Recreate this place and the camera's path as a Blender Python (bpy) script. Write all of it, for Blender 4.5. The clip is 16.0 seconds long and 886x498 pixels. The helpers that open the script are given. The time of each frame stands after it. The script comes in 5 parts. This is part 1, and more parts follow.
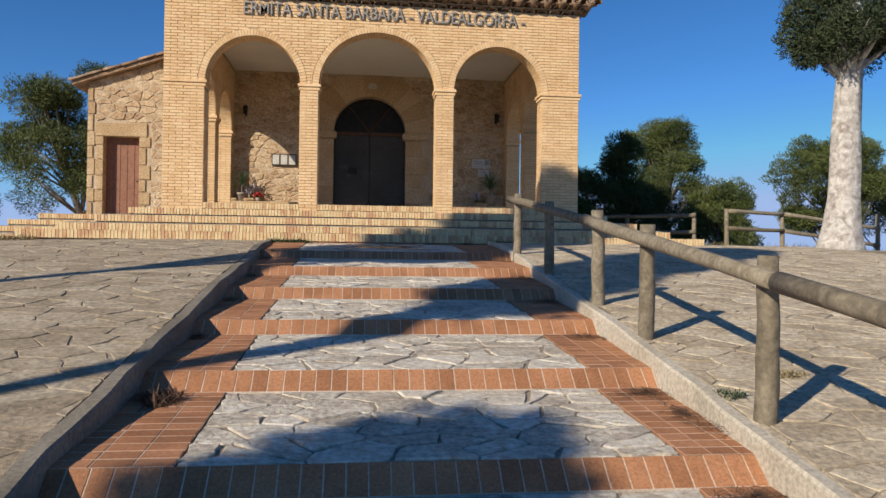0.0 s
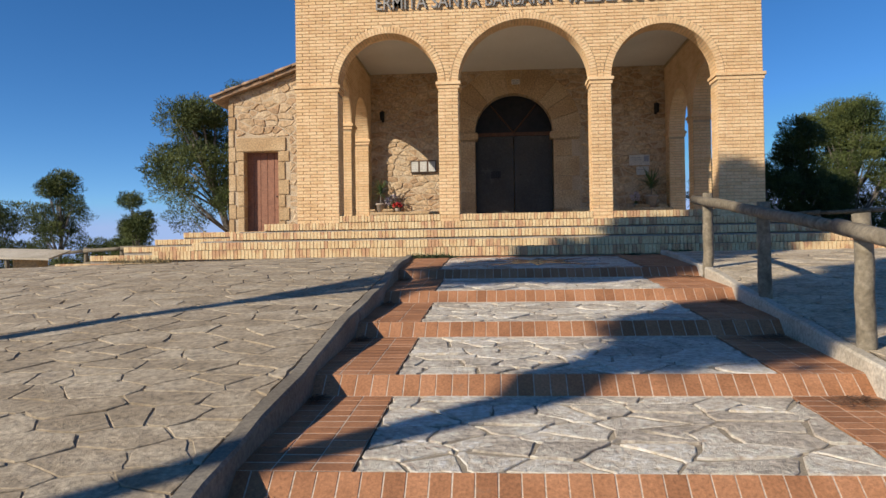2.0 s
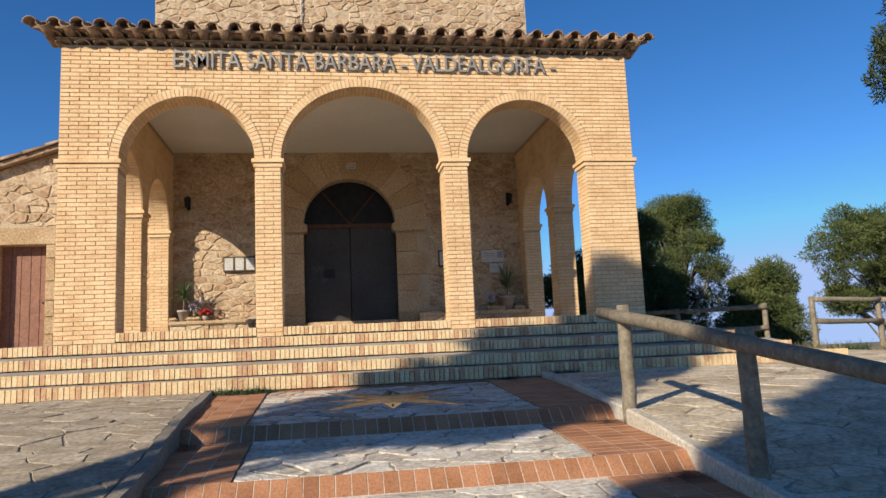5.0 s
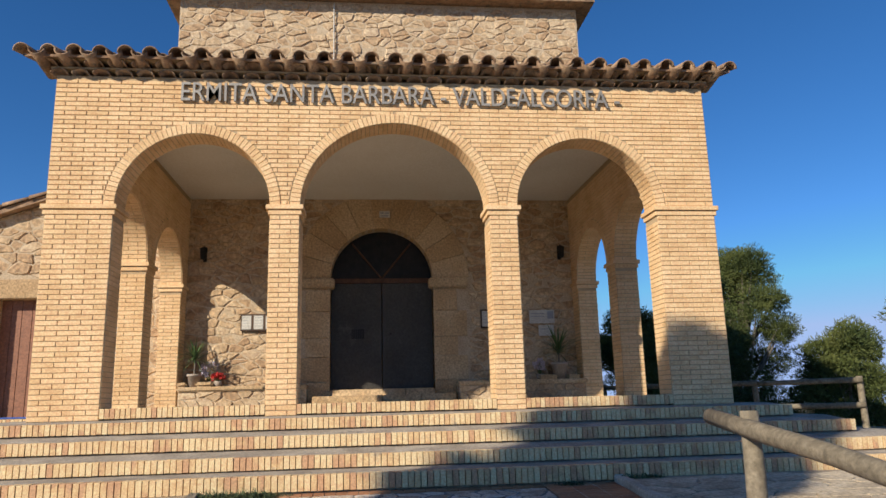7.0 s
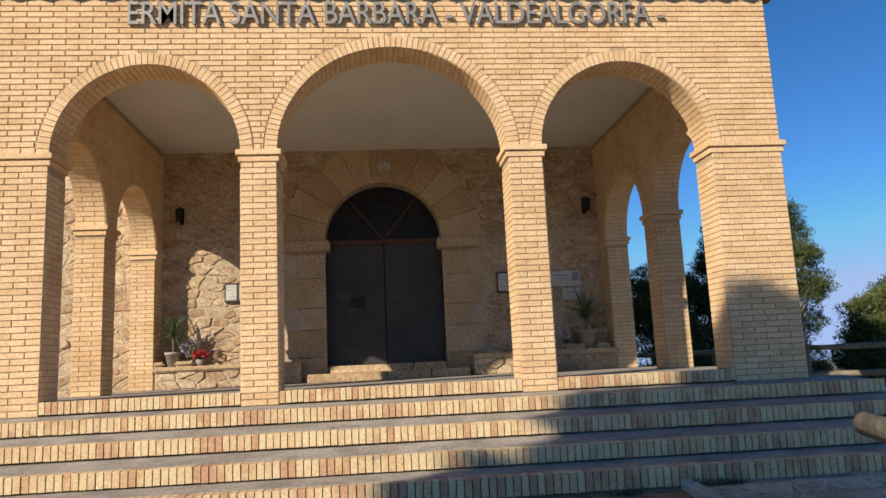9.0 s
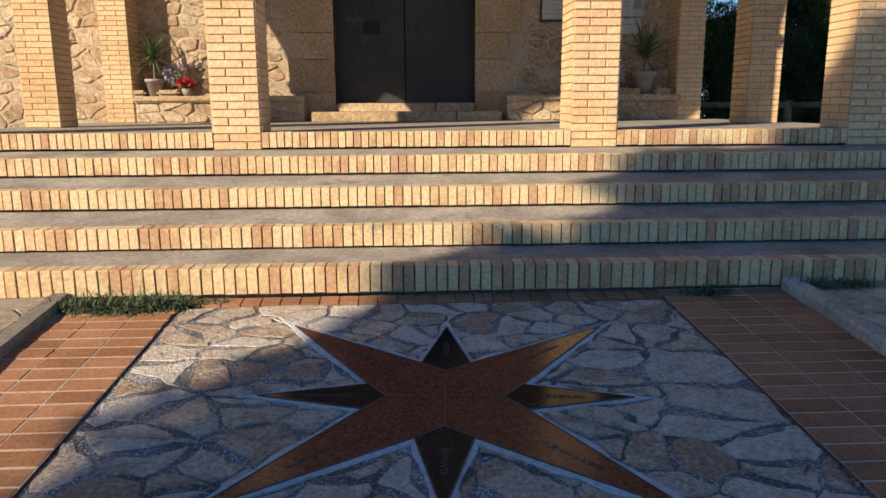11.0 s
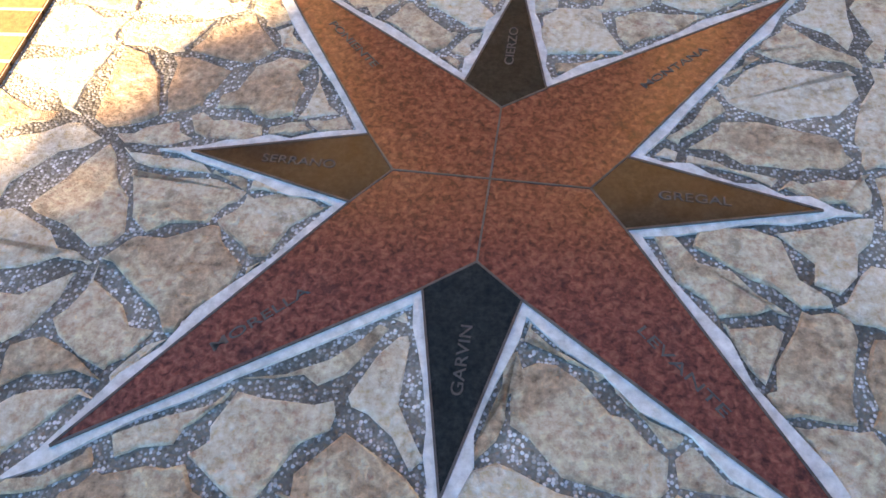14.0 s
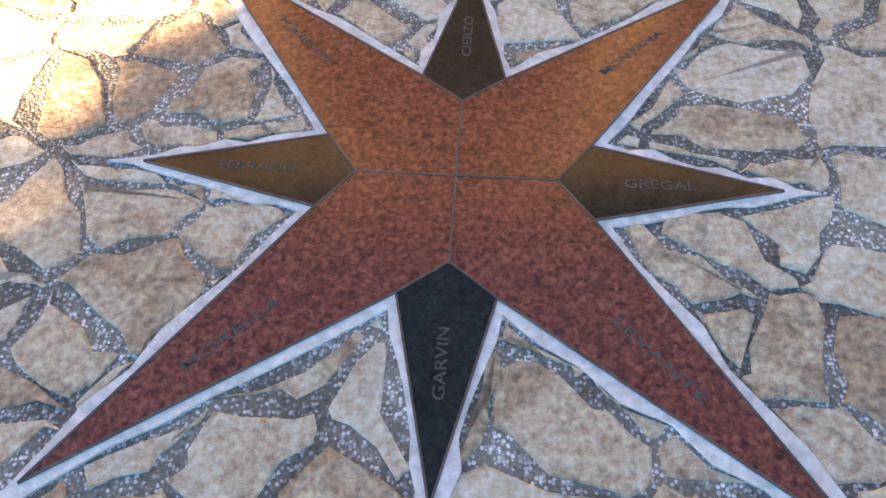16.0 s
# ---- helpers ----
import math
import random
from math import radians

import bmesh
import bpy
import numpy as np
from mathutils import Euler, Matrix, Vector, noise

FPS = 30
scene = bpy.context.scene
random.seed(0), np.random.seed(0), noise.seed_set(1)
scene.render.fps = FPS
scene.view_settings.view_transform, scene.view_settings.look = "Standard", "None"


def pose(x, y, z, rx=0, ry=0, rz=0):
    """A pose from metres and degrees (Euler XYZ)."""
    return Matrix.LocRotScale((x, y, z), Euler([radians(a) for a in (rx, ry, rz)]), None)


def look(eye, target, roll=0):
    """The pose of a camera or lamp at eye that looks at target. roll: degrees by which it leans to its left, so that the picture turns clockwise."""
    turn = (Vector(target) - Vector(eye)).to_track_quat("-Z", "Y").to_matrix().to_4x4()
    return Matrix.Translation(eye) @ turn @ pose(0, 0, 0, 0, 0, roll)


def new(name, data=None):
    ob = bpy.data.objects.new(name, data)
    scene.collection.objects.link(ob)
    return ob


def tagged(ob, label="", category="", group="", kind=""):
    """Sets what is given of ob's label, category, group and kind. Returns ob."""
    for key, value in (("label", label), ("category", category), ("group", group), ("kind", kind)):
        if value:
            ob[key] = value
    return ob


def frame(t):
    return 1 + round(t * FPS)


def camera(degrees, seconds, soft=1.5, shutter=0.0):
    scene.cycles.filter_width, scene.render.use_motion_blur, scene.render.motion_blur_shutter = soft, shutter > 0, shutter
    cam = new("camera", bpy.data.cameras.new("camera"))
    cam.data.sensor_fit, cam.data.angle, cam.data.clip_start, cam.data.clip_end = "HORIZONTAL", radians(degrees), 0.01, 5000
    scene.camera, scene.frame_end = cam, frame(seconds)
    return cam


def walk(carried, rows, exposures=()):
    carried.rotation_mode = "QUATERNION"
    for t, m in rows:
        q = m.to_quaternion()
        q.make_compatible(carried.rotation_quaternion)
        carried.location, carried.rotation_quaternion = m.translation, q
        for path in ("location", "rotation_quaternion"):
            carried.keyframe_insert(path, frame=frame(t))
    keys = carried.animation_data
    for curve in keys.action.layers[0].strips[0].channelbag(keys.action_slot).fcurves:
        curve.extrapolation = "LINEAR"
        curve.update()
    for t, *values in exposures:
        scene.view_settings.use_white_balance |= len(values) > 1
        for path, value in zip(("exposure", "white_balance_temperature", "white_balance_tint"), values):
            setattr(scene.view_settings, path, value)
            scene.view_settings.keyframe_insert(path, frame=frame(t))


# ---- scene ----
cam = camera(63.2, 16.0)
PATH = [
    (0, (-0.383, -14.132, -0.26), (-0.144, -12.147, -0.239), 0.7),
    (0.5, (-0.369, -13.801, -0.217), (-0.243, -11.806, -0.147), 0.9),
    (1, (-0.37, -13.407, -0.176), (-0.415, -11.41, -0.07), 0.6),
    (1.5, (-0.42, -13.014, -0.103), (-0.581, -11.024, 0.018), 0.8),
    (2, (-0.516, -12.596, -0.089), (-0.665, -10.602, -0.058), -0.8),
    (2.5, (-0.51, -12.168, -0.049), (-0.528, -10.168, -0.028), -1.8),
    (3, (-0.516, -11.716, 0.081), (-0.468, -9.717, 0.152), -2.1),
    (3.5, (-0.569, -11.284, 0.13), (-0.427, -9.294, 0.277), -2.1),
    (4, (-0.548, -10.789, 0.175), (-0.324, -8.813, 0.388), -2.7),
    (4.5, (-0.546, -10.404, 0.242), (-0.275, -8.439, 0.497), -2.9),
    (5, (-0.547, -10.003, 0.332), (-0.228, -8.047, 0.605), -2.6),
    (5.2, (-0.552, -9.871, 0.358), (-0.219, -7.921, 0.65), -2.9),
    (7.3, (-0.357, -8.229, 0.736), (-0.161, -6.282, 1.15), -1.7),
    (7.5, (-0.385, -8.062, 0.739), (-0.195, -6.113, 1.144), -2.1),
    (8, (-0.386, -7.656, 0.773), (-0.214, -5.699, 1.147), -2.9),
    (8.2, (-0.36, -7.537, 0.797), (-0.182, -5.577, 1.15), -3.1),
    (10.3, (-0.103, -5.896, 0.992), (0.1, -3.915, 1.18), -1.4),
    (10.4, (-0.097, -5.831, 0.974), (0.075, -3.84, 1.069), -1.0),
    (10.5, (-0.087, -5.771, 0.977), (0.068, -3.777, 0.968), -0.8),
    (11, (-0.094, -5.424, 0.911), (0.006, -3.466, 0.518), -0.3),
    (11.5, (-0.064, -5.085, 0.893), (0.009, -3.162, 0.349), -0.6),
    (12, (-0.014, -4.783, 0.911), (-0.074, -2.983, 0.041), -1.9),
    (12.5, (-0.007, -4.550, 0.910), (-0.126, -2.909, -0.227), -2.8),
    (13, (0.008, -4.389, 0.966), (-0.135, -2.933, -0.398), -3.2),
    (13.5, (0.068, -4.192, 0.995), (-0.096, -2.760, -0.392), -2.9),
    (14, (0.084, -4.052, 1.015), (-0.096, -2.835, -0.562), -3.6),
    (14.5, (0.044, -3.969, 1.044), (-0.110, -2.742, -0.527), -3.9),
    (15, (0.038, -3.956, 1.046), (-0.060, -2.721, -0.524), -3.0),
    (15.5, (0.041, -3.978, 1.059), (-0.018, -2.749, -0.518), -2.0),
    (16, (0.042, -4.006, 1.029), (-0.001, -2.832, -0.589), -1.8),
]
walk(cam, [(t, look(eye, target, roll)) for t, eye, target, roll in PATH], [(0.0, 0.13, 6600, 8), (2.5, 0.2, 6600, 8), (5.0, 0.34, 6600, 8), (7.5, 0.22, 6600, 8), (10.2, 0.24, 6600, 8), (11.0, 0.4, 7200, 10), (12.0, 1.2, 8600, 12), (13.0, 2.3, 11000, 14), (14.2, 2.95, 13800, 15), (16.0, 3.05, 14300, 16)])

# ---- light ----
SUN_K, SUN_M = 1.15, 0.79  # the light goes (SUN_K, 1, -SUN_M)
sun_way = Vector((SUN_K, 1.0, -SUN_M)).normalized()
sun_data = bpy.data.lights.new("sun", "SUN")
sun_data.energy, sun_data.angle, sun_data.color = 5.0, radians(0.53), (1.0, 0.90, 0.76)
sun = new("sun", sun_data)
sun.matrix_world = look((0, 0, 30), Vector((0, 0, 30)) + sun_way)
world = bpy.data.worlds.new("sky")
scene.world = world
world.use_nodes = True
sky = world.node_tree.nodes.new("ShaderNodeTexSky")
sky.sky_type, sky.sun_disc = "NISHITA", False
sky.sun_elevation = math.asin(-sun_way.z)
sky.sun_rotation = math.atan2(-sun_way.x, -sun_way.y)
sky.altitude, sky.air_density, sky.dust_density, sky.ozone_density = 2500, 0.85, 0.0, 3.5
deep = world.node_tree.nodes.new("ShaderNodeHueSaturation")
deep.inputs["Saturation"].default_value, deep.inputs["Hue"].default_value = 1.22, 0.503
world.node_tree.links.new(sky.outputs[0], deep.inputs["Color"])
haze = world.node_tree.nodes.new("ShaderNodeMix")
haze.data_type, haze.blend_type = "RGBA", "DARKEN"
haze.inputs["Factor"].default_value = 1.0
haze.inputs[7].default_value = (2.6, 3.6, 6.0, 1)
world.node_tree.links.new(deep.outputs[0], haze.inputs[6])
world.node_tree.links.new(haze.outputs[2], world.node_tree.nodes["Background"].inputs[0])
world.node_tree.nodes["Background"].inputs[1].default_value = 0.125

# ---- materials ----
def material(name, colours, scale=3.0, rough=0.85, bump=0.3, bump_scale=40.0, metal=0.0, per_piece=0.0, fine=0.0, stains=None, island=False, distort=0.0, bump_dist=0.01):
    """A surface with patches at one scale, grain at another, relief, and a shift from piece to piece."""
    m = bpy.data.materials.new(name)
    m.use_nodes = True
    nt = m.node_tree
    nodes, link = nt.nodes, nt.links.new
    bsdf = nodes["Principled BSDF"]
    coord = nodes.new("ShaderNodeNewGeometry")
    n1 = nodes.new("ShaderNodeTexNoise")
    n1.inputs["Scale"].default_value, n1.inputs["Detail"].default_value = scale, 6.0
    n1.inputs["Distortion"].default_value = distort
    link(coord.outputs["Position"], n1.inputs["Vector"])
    ramp = nodes.new("ShaderNodeValToRGB")
    while len(ramp.color_ramp.elements) < len(colours):
        ramp.color_ramp.elements.new(0.5)
    for k, c in enumerate(colours):
        e = ramp.color_ramp.elements[k]
        e.position = 0.3 + 0.4 * k / max(1, len(colours) - 1)
        e.color = (*c, 1)
    source = n1.outputs["Fac"]
    if per_piece:
        rnd = coord.outputs["Random Per Island"] if island else nodes.new("ShaderNodeObjectInfo").outputs["Random"]
        mix = nodes.new("ShaderNodeMath")
        mix.operation = "MULTIPLY_ADD"
        link(rnd, mix.inputs[0])
        mix.inputs[1].default_value = per_piece
        mad = nodes.new("ShaderNodeMath")
        mad.operation = "SUBTRACT"
        link(n1.outputs["Fac"], mad.inputs[0])
        mad.inputs[1].default_value = per_piece / 2
        link(mad.outputs[0], mix.inputs[2])
        source = mix.outputs[0]
    link(source, ramp.inputs[0])
    n2 = nodes.new("ShaderNodeTexNoise")
    n2.inputs["Scale"].default_value, n2.inputs["Detail"].default_value, n2.inputs["Roughness"].default_value = bump_scale, 8.0, 0.65
    link(coord.outputs["Position"], n2.inputs["Vector"])
    grain = nodes.new("ShaderNodeMix")
    grain.data_type, grain.blend_type = "RGBA", "OVERLAY"
    grain.inputs["Factor"].default_value = 0.35 + fine
    link(ramp.outputs[0], grain.inputs[6])
    stretch = nodes.new("ShaderNodeMapRange")
    stretch.inputs["From Min"].default_value, stretch.inputs["From Max"].default_value = 0.3, 0.7
    link(n2.outputs["Fac"], stretch.inputs["Value"])
    link(stretch.outputs[0], grain.inputs[7])
    out = grain.outputs[2]
    if stains:
        n3 = nodes.new("ShaderNodeTexNoise")
        n3.inputs["Scale"].default_value, n3.inputs["Detail"].default_value, n3.inputs["Roughness"].default_value = stains[1], 9.0, 0.7
        link(coord.outputs["Position"], n3.inputs["Vector"])
        r3 = nodes.new("ShaderNodeValToRGB")
        r3.color_ramp.elements[0].position, r3.color_ramp.elements[1].position = stains[2], stains[2] + 0.12
        link(n3.outputs["Fac"], r3.inputs[0])
        m3 = nodes.new("ShaderNodeMix")
        m3.data_type = "RGBA"
        link(r3.outputs[0], m3.inputs["Factor"])
        link(out, m3.inputs[6])
        m3.inputs[7].default_value = (*stains[0], 1)
        out = m3.outputs[2]
    link(out, bsdf.inputs["Base Color"])
    bsdf.inputs["Roughness"].default_value, bsdf.inputs["Metallic"].default_value = rough, metal
    if bump:
        b = nodes.new("ShaderNodeBump")
        b.inputs["Strength"].default_value, b.inputs["Distance"].default_value = bump, bump_dist
        link(n2.outputs["Fac"], b.inputs["Height"])
        link(b.outputs[0], bsdf.inputs["Normal"])
    return m


M_BRICK = material("yellow_brick", [(0.64, 0.41, 0.205), (0.72, 0.485, 0.26), (0.77, 0.54, 0.305)], 2.5, 0.85, 0.2, 60, per_piece=0.26, island=True)
M_BRICK_ONE = material("yellow_brick_piece", [(0.64, 0.41, 0.205), (0.72, 0.485, 0.26), (0.77, 0.54, 0.305)], 2.5, 0.85, 0.2, 60, per_piece=0.26)
M_STEPBRICK = material("step_brick", [(0.52, 0.30, 0.165), (0.62, 0.42, 0.215), (0.66, 0.465, 0.25), (0.69, 0.505, 0.28), (0.70, 0.53, 0.30)], 5.0, 0.85, 0.45, 55, per_piece=0.5, stains=((0.30, 0.25, 0.19), 6.0, 0.62))
M_MORTAR = material("mortar", [(0.40, 0.285, 0.165), (0.48, 0.355, 0.215)], 6.0, 0.95, 0.4, 80)
M_CEMENT = material("grey_cement", [(0.23, 0.195, 0.155), (0.33, 0.285, 0.23), (0.41, 0.36, 0.295)], 3.0, 0.95, 0.5, 35, stains=((0.16, 0.14, 0.12), 2.5, 0.58))
M_KERB = material("kerb_cement", [(0.37, 0.315, 0.235), (0.46, 0.40, 0.31), (0.53, 0.47, 0.375)], 2.0, 0.95, 0.5, 40, stains=((0.24, 0.21, 0.17), 4.0, 0.6))
M_TERRA = material("terracotta", [(0.27, 0.115, 0.050), (0.35, 0.155, 0.070), (0.41, 0.19, 0.092)], 3.0, 0.8, 0.25, 70, per_piece=0.35, stains=((0.25, 0.145, 0.085), 5.0, 0.62))
M_TERRA_BED = material("terracotta_joint", [(0.46, 0.36, 0.27), (0.60, 0.50, 0.40)], 9.0, 0.95, 0.4, 90)
M_FLAG = material("pale_flagstone", [(0.44, 0.37, 0.29), (0.58, 0.51, 0.41), (0.68, 0.61, 0.51)], 5.0, 0.92, 0.9, 24, per_piece=0.35, fine=0.15, stains=((0.30, 0.255, 0.20), 10.0, 0.58), bump_dist=0.025)
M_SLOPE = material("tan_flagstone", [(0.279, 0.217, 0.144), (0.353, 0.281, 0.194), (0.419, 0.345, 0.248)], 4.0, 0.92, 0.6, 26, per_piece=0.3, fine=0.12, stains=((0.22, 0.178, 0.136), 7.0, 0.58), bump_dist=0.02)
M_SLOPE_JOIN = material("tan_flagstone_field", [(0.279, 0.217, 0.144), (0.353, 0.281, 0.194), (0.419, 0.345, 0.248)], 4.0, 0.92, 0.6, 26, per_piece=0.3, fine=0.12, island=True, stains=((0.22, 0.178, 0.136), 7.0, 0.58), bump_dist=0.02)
M_SLOPE_PALE = material("pale_slope_flagstone", [(0.36, 0.282, 0.187), (0.456, 0.366, 0.252), (0.54, 0.45, 0.322)], 4.0, 0.92, 0.6, 26, per_piece=0.3, fine=0.12, stains=((0.264, 0.216, 0.164), 7.0, 0.58), bump_dist=0.02)
M_SLOPE_PALE_JOIN = material("pale_slope_flagstone_field", [(0.36, 0.282, 0.187), (0.456, 0.366, 0.252), (0.54, 0.45, 0.322)], 4.0, 0.92, 0.6, 26, per_piece=0.3, fine=0.12, island=True, stains=((0.264, 0.216, 0.164), 7.0, 0.58), bump_dist=0.02)
# left kerb: shade of its inner face put into the whole cement colour
M_KERB_SHADED = material("shaded_kerb_cement", [(0.155, 0.128, 0.095), (0.21, 0.178, 0.135), (0.26, 0.225, 0.175)], 2.0, 0.95, 0.5, 40, stains=((0.115, 0.097, 0.075), 4.0, 0.56))
M_BED = material("pebble_mortar", [(0.16, 0.145, 0.125), (0.30, 0.28, 0.25)], 30.0, 0.95, 0.6, 90, fine=0.3)


def pebbles(m, size):
    """Washed pebbles, each of its own grey, over a mortar."""
    nt = m.node_tree
    bsdf = nt.nodes["Principled BSDF"]
    geo = nt.nodes.new("ShaderNodeNewGeometry")
    vor = nt.nodes.new("ShaderNodeTexVoronoi")
    vor.inputs["Scale"].default_value = 1 / size
    nt.links.new(geo.outputs["Position"], vor.inputs["Vector"])
    tone = nt.nodes.new("ShaderNodeValToRGB")
    tone.color_ramp.elements[0].color, tone.color_ramp.elements[1].color = (0.14, 0.12, 0.10, 1), (0.80, 0.80, 0.82, 1)
    tone.color_ramp.elements.new(0.45).color = (0.30, 0.28, 0.26, 1)
    split = nt.nodes.new("ShaderNodeSeparateColor")
    nt.links.new(vor.outputs["Color"], split.inputs[0])
    nt.links.new(split.outputs[0], tone.inputs[0])
    rim = nt.nodes.new("ShaderNodeValToRGB")
    rim.color_ramp.elements[0].position, rim.color_ramp.elements[1].position = 0.42, 0.62
    nt.links.new(vor.outputs["Distance"], rim.inputs[0])
    big = nt.nodes.new("ShaderNodeTexNoise")
    big.inputs["Scale"].default_value, big.inputs["Detail"].default_value = 5.0, 6.0
    nt.links.new(geo.outputs["Position"], big.inputs["Vector"])
    dirt = nt.nodes.new("ShaderNodeValToRGB")
    dirt.color_ramp.elements[0].position, dirt.color_ramp.elements[1].position = 0.42, 0.6
    nt.links.new(big.outputs["Fac"], dirt.inputs[0])
    m1 = nt.nodes.new("ShaderNodeMix")
    m1.data_type = "RGBA"
    m1.inputs[7].default_value = (0.21, 0.19, 0.165, 1)
    nt.links.new(rim.outputs[0], m1.inputs["Factor"])
    nt.links.new(tone.outputs[0], m1.inputs[6])
    m2 = nt.nodes.new("ShaderNodeMix")
    m2.data_type, m2.blend_type = "RGBA", "MULTIPLY"
    m2.inputs["Factor"].default_value = 0.5
    nt.links.new(m1.outputs[2], m2.inputs[6])
    nt.links.new(dirt.outputs[0], m2.inputs[7])
    nt.links.new(m2.outputs[2], bsdf.inputs["Base Color"])
    bump = nt.nodes.new("ShaderNodeBump")
    bump.invert = True
    bump.inputs["Strength"].default_value, bump.inputs["Distance"].default_value = 0.8, 0.006
    nt.links.new(vor.outputs["Distance"], bump.inputs["Height"])
    nt.links.new(bump.outputs[0], bsdf.inputs["Normal"])


pebbles(M_BED, 0.0075)
M_STARSTONE = material("warm_flagstone", [(0.46, 0.31, 0.215), (0.59, 0.47, 0.345), (0.66, 0.52, 0.395), (0.69, 0.585, 0.47), (0.74, 0.64, 0.525)], 9.0, 0.9, 1.0, 60, per_piece=0.45, fine=0.24, stains=((0.38, 0.29, 0.21), 16.0, 0.56), bump_dist=0.025, distort=0.8)
M_PAVE_BED = material("paving_joint", [(0.27, 0.22, 0.16), (0.36, 0.30, 0.22)], 8.0, 0.95, 0.6, 60)
M_WALLSTONE = material("sandstone_rubble", [(0.40, 0.26, 0.15), (0.49, 0.345, 0.205), (0.57, 0.43, 0.28)], 3.0, 0.92, 0.7, 18, per_piece=0.42, fine=0.15, island=True, bump_dist=0.03)
M_WALLSTONE_ONE = material("sandstone_rubble_piece", [(0.40, 0.26, 0.15), (0.49, 0.345, 0.205), (0.57, 0.43, 0.28)], 3.0, 0.92, 0.7, 18, per_piece=0.42, fine=0.15, bump_dist=0.03)
M_WALLMORTAR = material("lime_mortar", [(0.44, 0.33, 0.215), (0.55, 0.44, 0.31)], 5.0, 0.95, 0.7, 40, bump_dist=0.02)
M_ASHLAR = material("sandstone_ashlar", [(0.40, 0.265, 0.14), (0.47, 0.325, 0.18), (0.53, 0.39, 0.235)], 2.0, 0.9, 0.5, 30, per_piece=0.3, fine=0.15)
M_PLASTER = material("white_plaster", [(0.66, 0.62, 0.54), (0.74, 0.70, 0.62)], 0.8, 0.9, 0.1, 60)
M_ROOFTILE = material("weathered_roof_tile", [(0.20, 0.12, 0.07), (0.32, 0.20, 0.12), (0.40, 0.28, 0.18)], 6.0, 0.9, 0.6, 40, per_piece=0.4, stains=((0.13, 0.11, 0.085), 8.0, 0.52))
M_WOODPOST = material("weathered_fence_wood", [(0.13, 0.105, 0.07), (0.19, 0.155, 0.105), (0.25, 0.21, 0.15)], 7.0, 0.85, 0.6, 30, per_piece=0.25, distort=1.5)
M_DOOR = material("brown_door_wood", [(0.19, 0.075, 0.04), (0.29, 0.125, 0.068)], 5.0, 0.6, 0.3, 30, distort=2.0)
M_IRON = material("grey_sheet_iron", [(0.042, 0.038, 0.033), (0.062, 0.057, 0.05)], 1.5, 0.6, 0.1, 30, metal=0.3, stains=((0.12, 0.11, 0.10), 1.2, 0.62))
M_BLACK = material("black_iron", [(0.012, 0.012, 0.012), (0.025, 0.022, 0.02)], 8.0, 0.5, 0.2, 60, metal=0.6)
M_RUST = material("rust_brown_iron", [(0.075, 0.035, 0.02), (0.115, 0.055, 0.03)], 8.0, 0.8, 0.2, 60)
M_JOINT = material("dull_joint_metal", [(0.055, 0.045, 0.042), (0.10, 0.085, 0.08)], 20.0, 0.6, 0.0, 60, metal=0.2)
M_LETTER = material("grey_metal_letter", [(0.24, 0.225, 0.205), (0.32, 0.30, 0.275)], 8.0, 0.55, 0.2, 60, metal=0.2)
M_EARTH = material("dry_earth", [(0.22, 0.165, 0.10), (0.30, 0.24, 0.155), (0.36, 0.30, 0.20)], 1.2, 0.98, 0.8, 14, fine=0.2, bump_dist=0.03)
M_HILL = material("hillside", [(0.07, 0.085, 0.04), (0.16, 0.14, 0.08), (0.22, 0.18, 0.11)], 0.02, 0.98, 0.3, 0.5)
M_NEEDLE = material("pine_needles", [(0.030, 0.050, 0.010), (0.068, 0.090, 0.018), (0.12, 0.135, 0.032)], 1.2, 0.75, 0.0, 20, per_piece=0.22, island=True)
M_CYPRESS = material("cypress_leaf", [(0.022, 0.035, 0.012), (0.045, 0.06, 0.02)], 2.0, 0.8, 0.0, 20, per_piece=0.3, island=True)
M_BARK = material("grey_bark", [(0.10, 0.085, 0.07), (0.20, 0.17, 0.14), (0.30, 0.26, 0.22)], 6.0, 0.95, 0.9, 14, bump_dist=0.03)
M_PALEBARK = material("bleached_bark", [(0.26, 0.22, 0.19), (0.46, 0.42, 0.38), (0.58, 0.54, 0.50)], 5.0, 0.95, 0.9, 10, bump_dist=0.04, distort=1.0)
M_RED_GRANITE = material("red_granite", [(0.065, 0.017, 0.013), (0.175, 0.046, 0.031), (0.26, 0.085, 0.055)], 75.0, 0.2, 0.02, 90, fine=0.0, stains=((0.065, 0.02, 0.018), 14.0, 0.57), distort=0.6)
M_BLACK_GRANITE = material("black_granite", [(0.012, 0.013, 0.012), (0.022, 0.024, 0.022)], 30.0, 0.12, 0.0, 90, fine=0.2)
M_GROUT = material("blue_grey_grout", [(0.49, 0.495, 0.49), (0.60, 0.60, 0.59)], 6.0, 0.95, 0.4, 40, stains=((0.34, 0.33, 0.31), 8.0, 0.6))
for m, gloss in ((M_RED_GRANITE, 0.27), (M_BLACK_GRANITE, 0.17)):
    m.node_tree.nodes["Principled BSDF"].inputs["Specular IOR Level"].default_value = gloss
M_ENGRAVE = material("engraved_letter", [(0.052, 0.046, 0.043), (0.075, 0.066, 0.062)], 20.0, 0.8, 0.0, 60)
M_PAPER = material("white_paper", [(0.48, 0.46, 0.41), (0.60, 0.58, 0.53)], 6.0, 0.8, 0.0, 60)
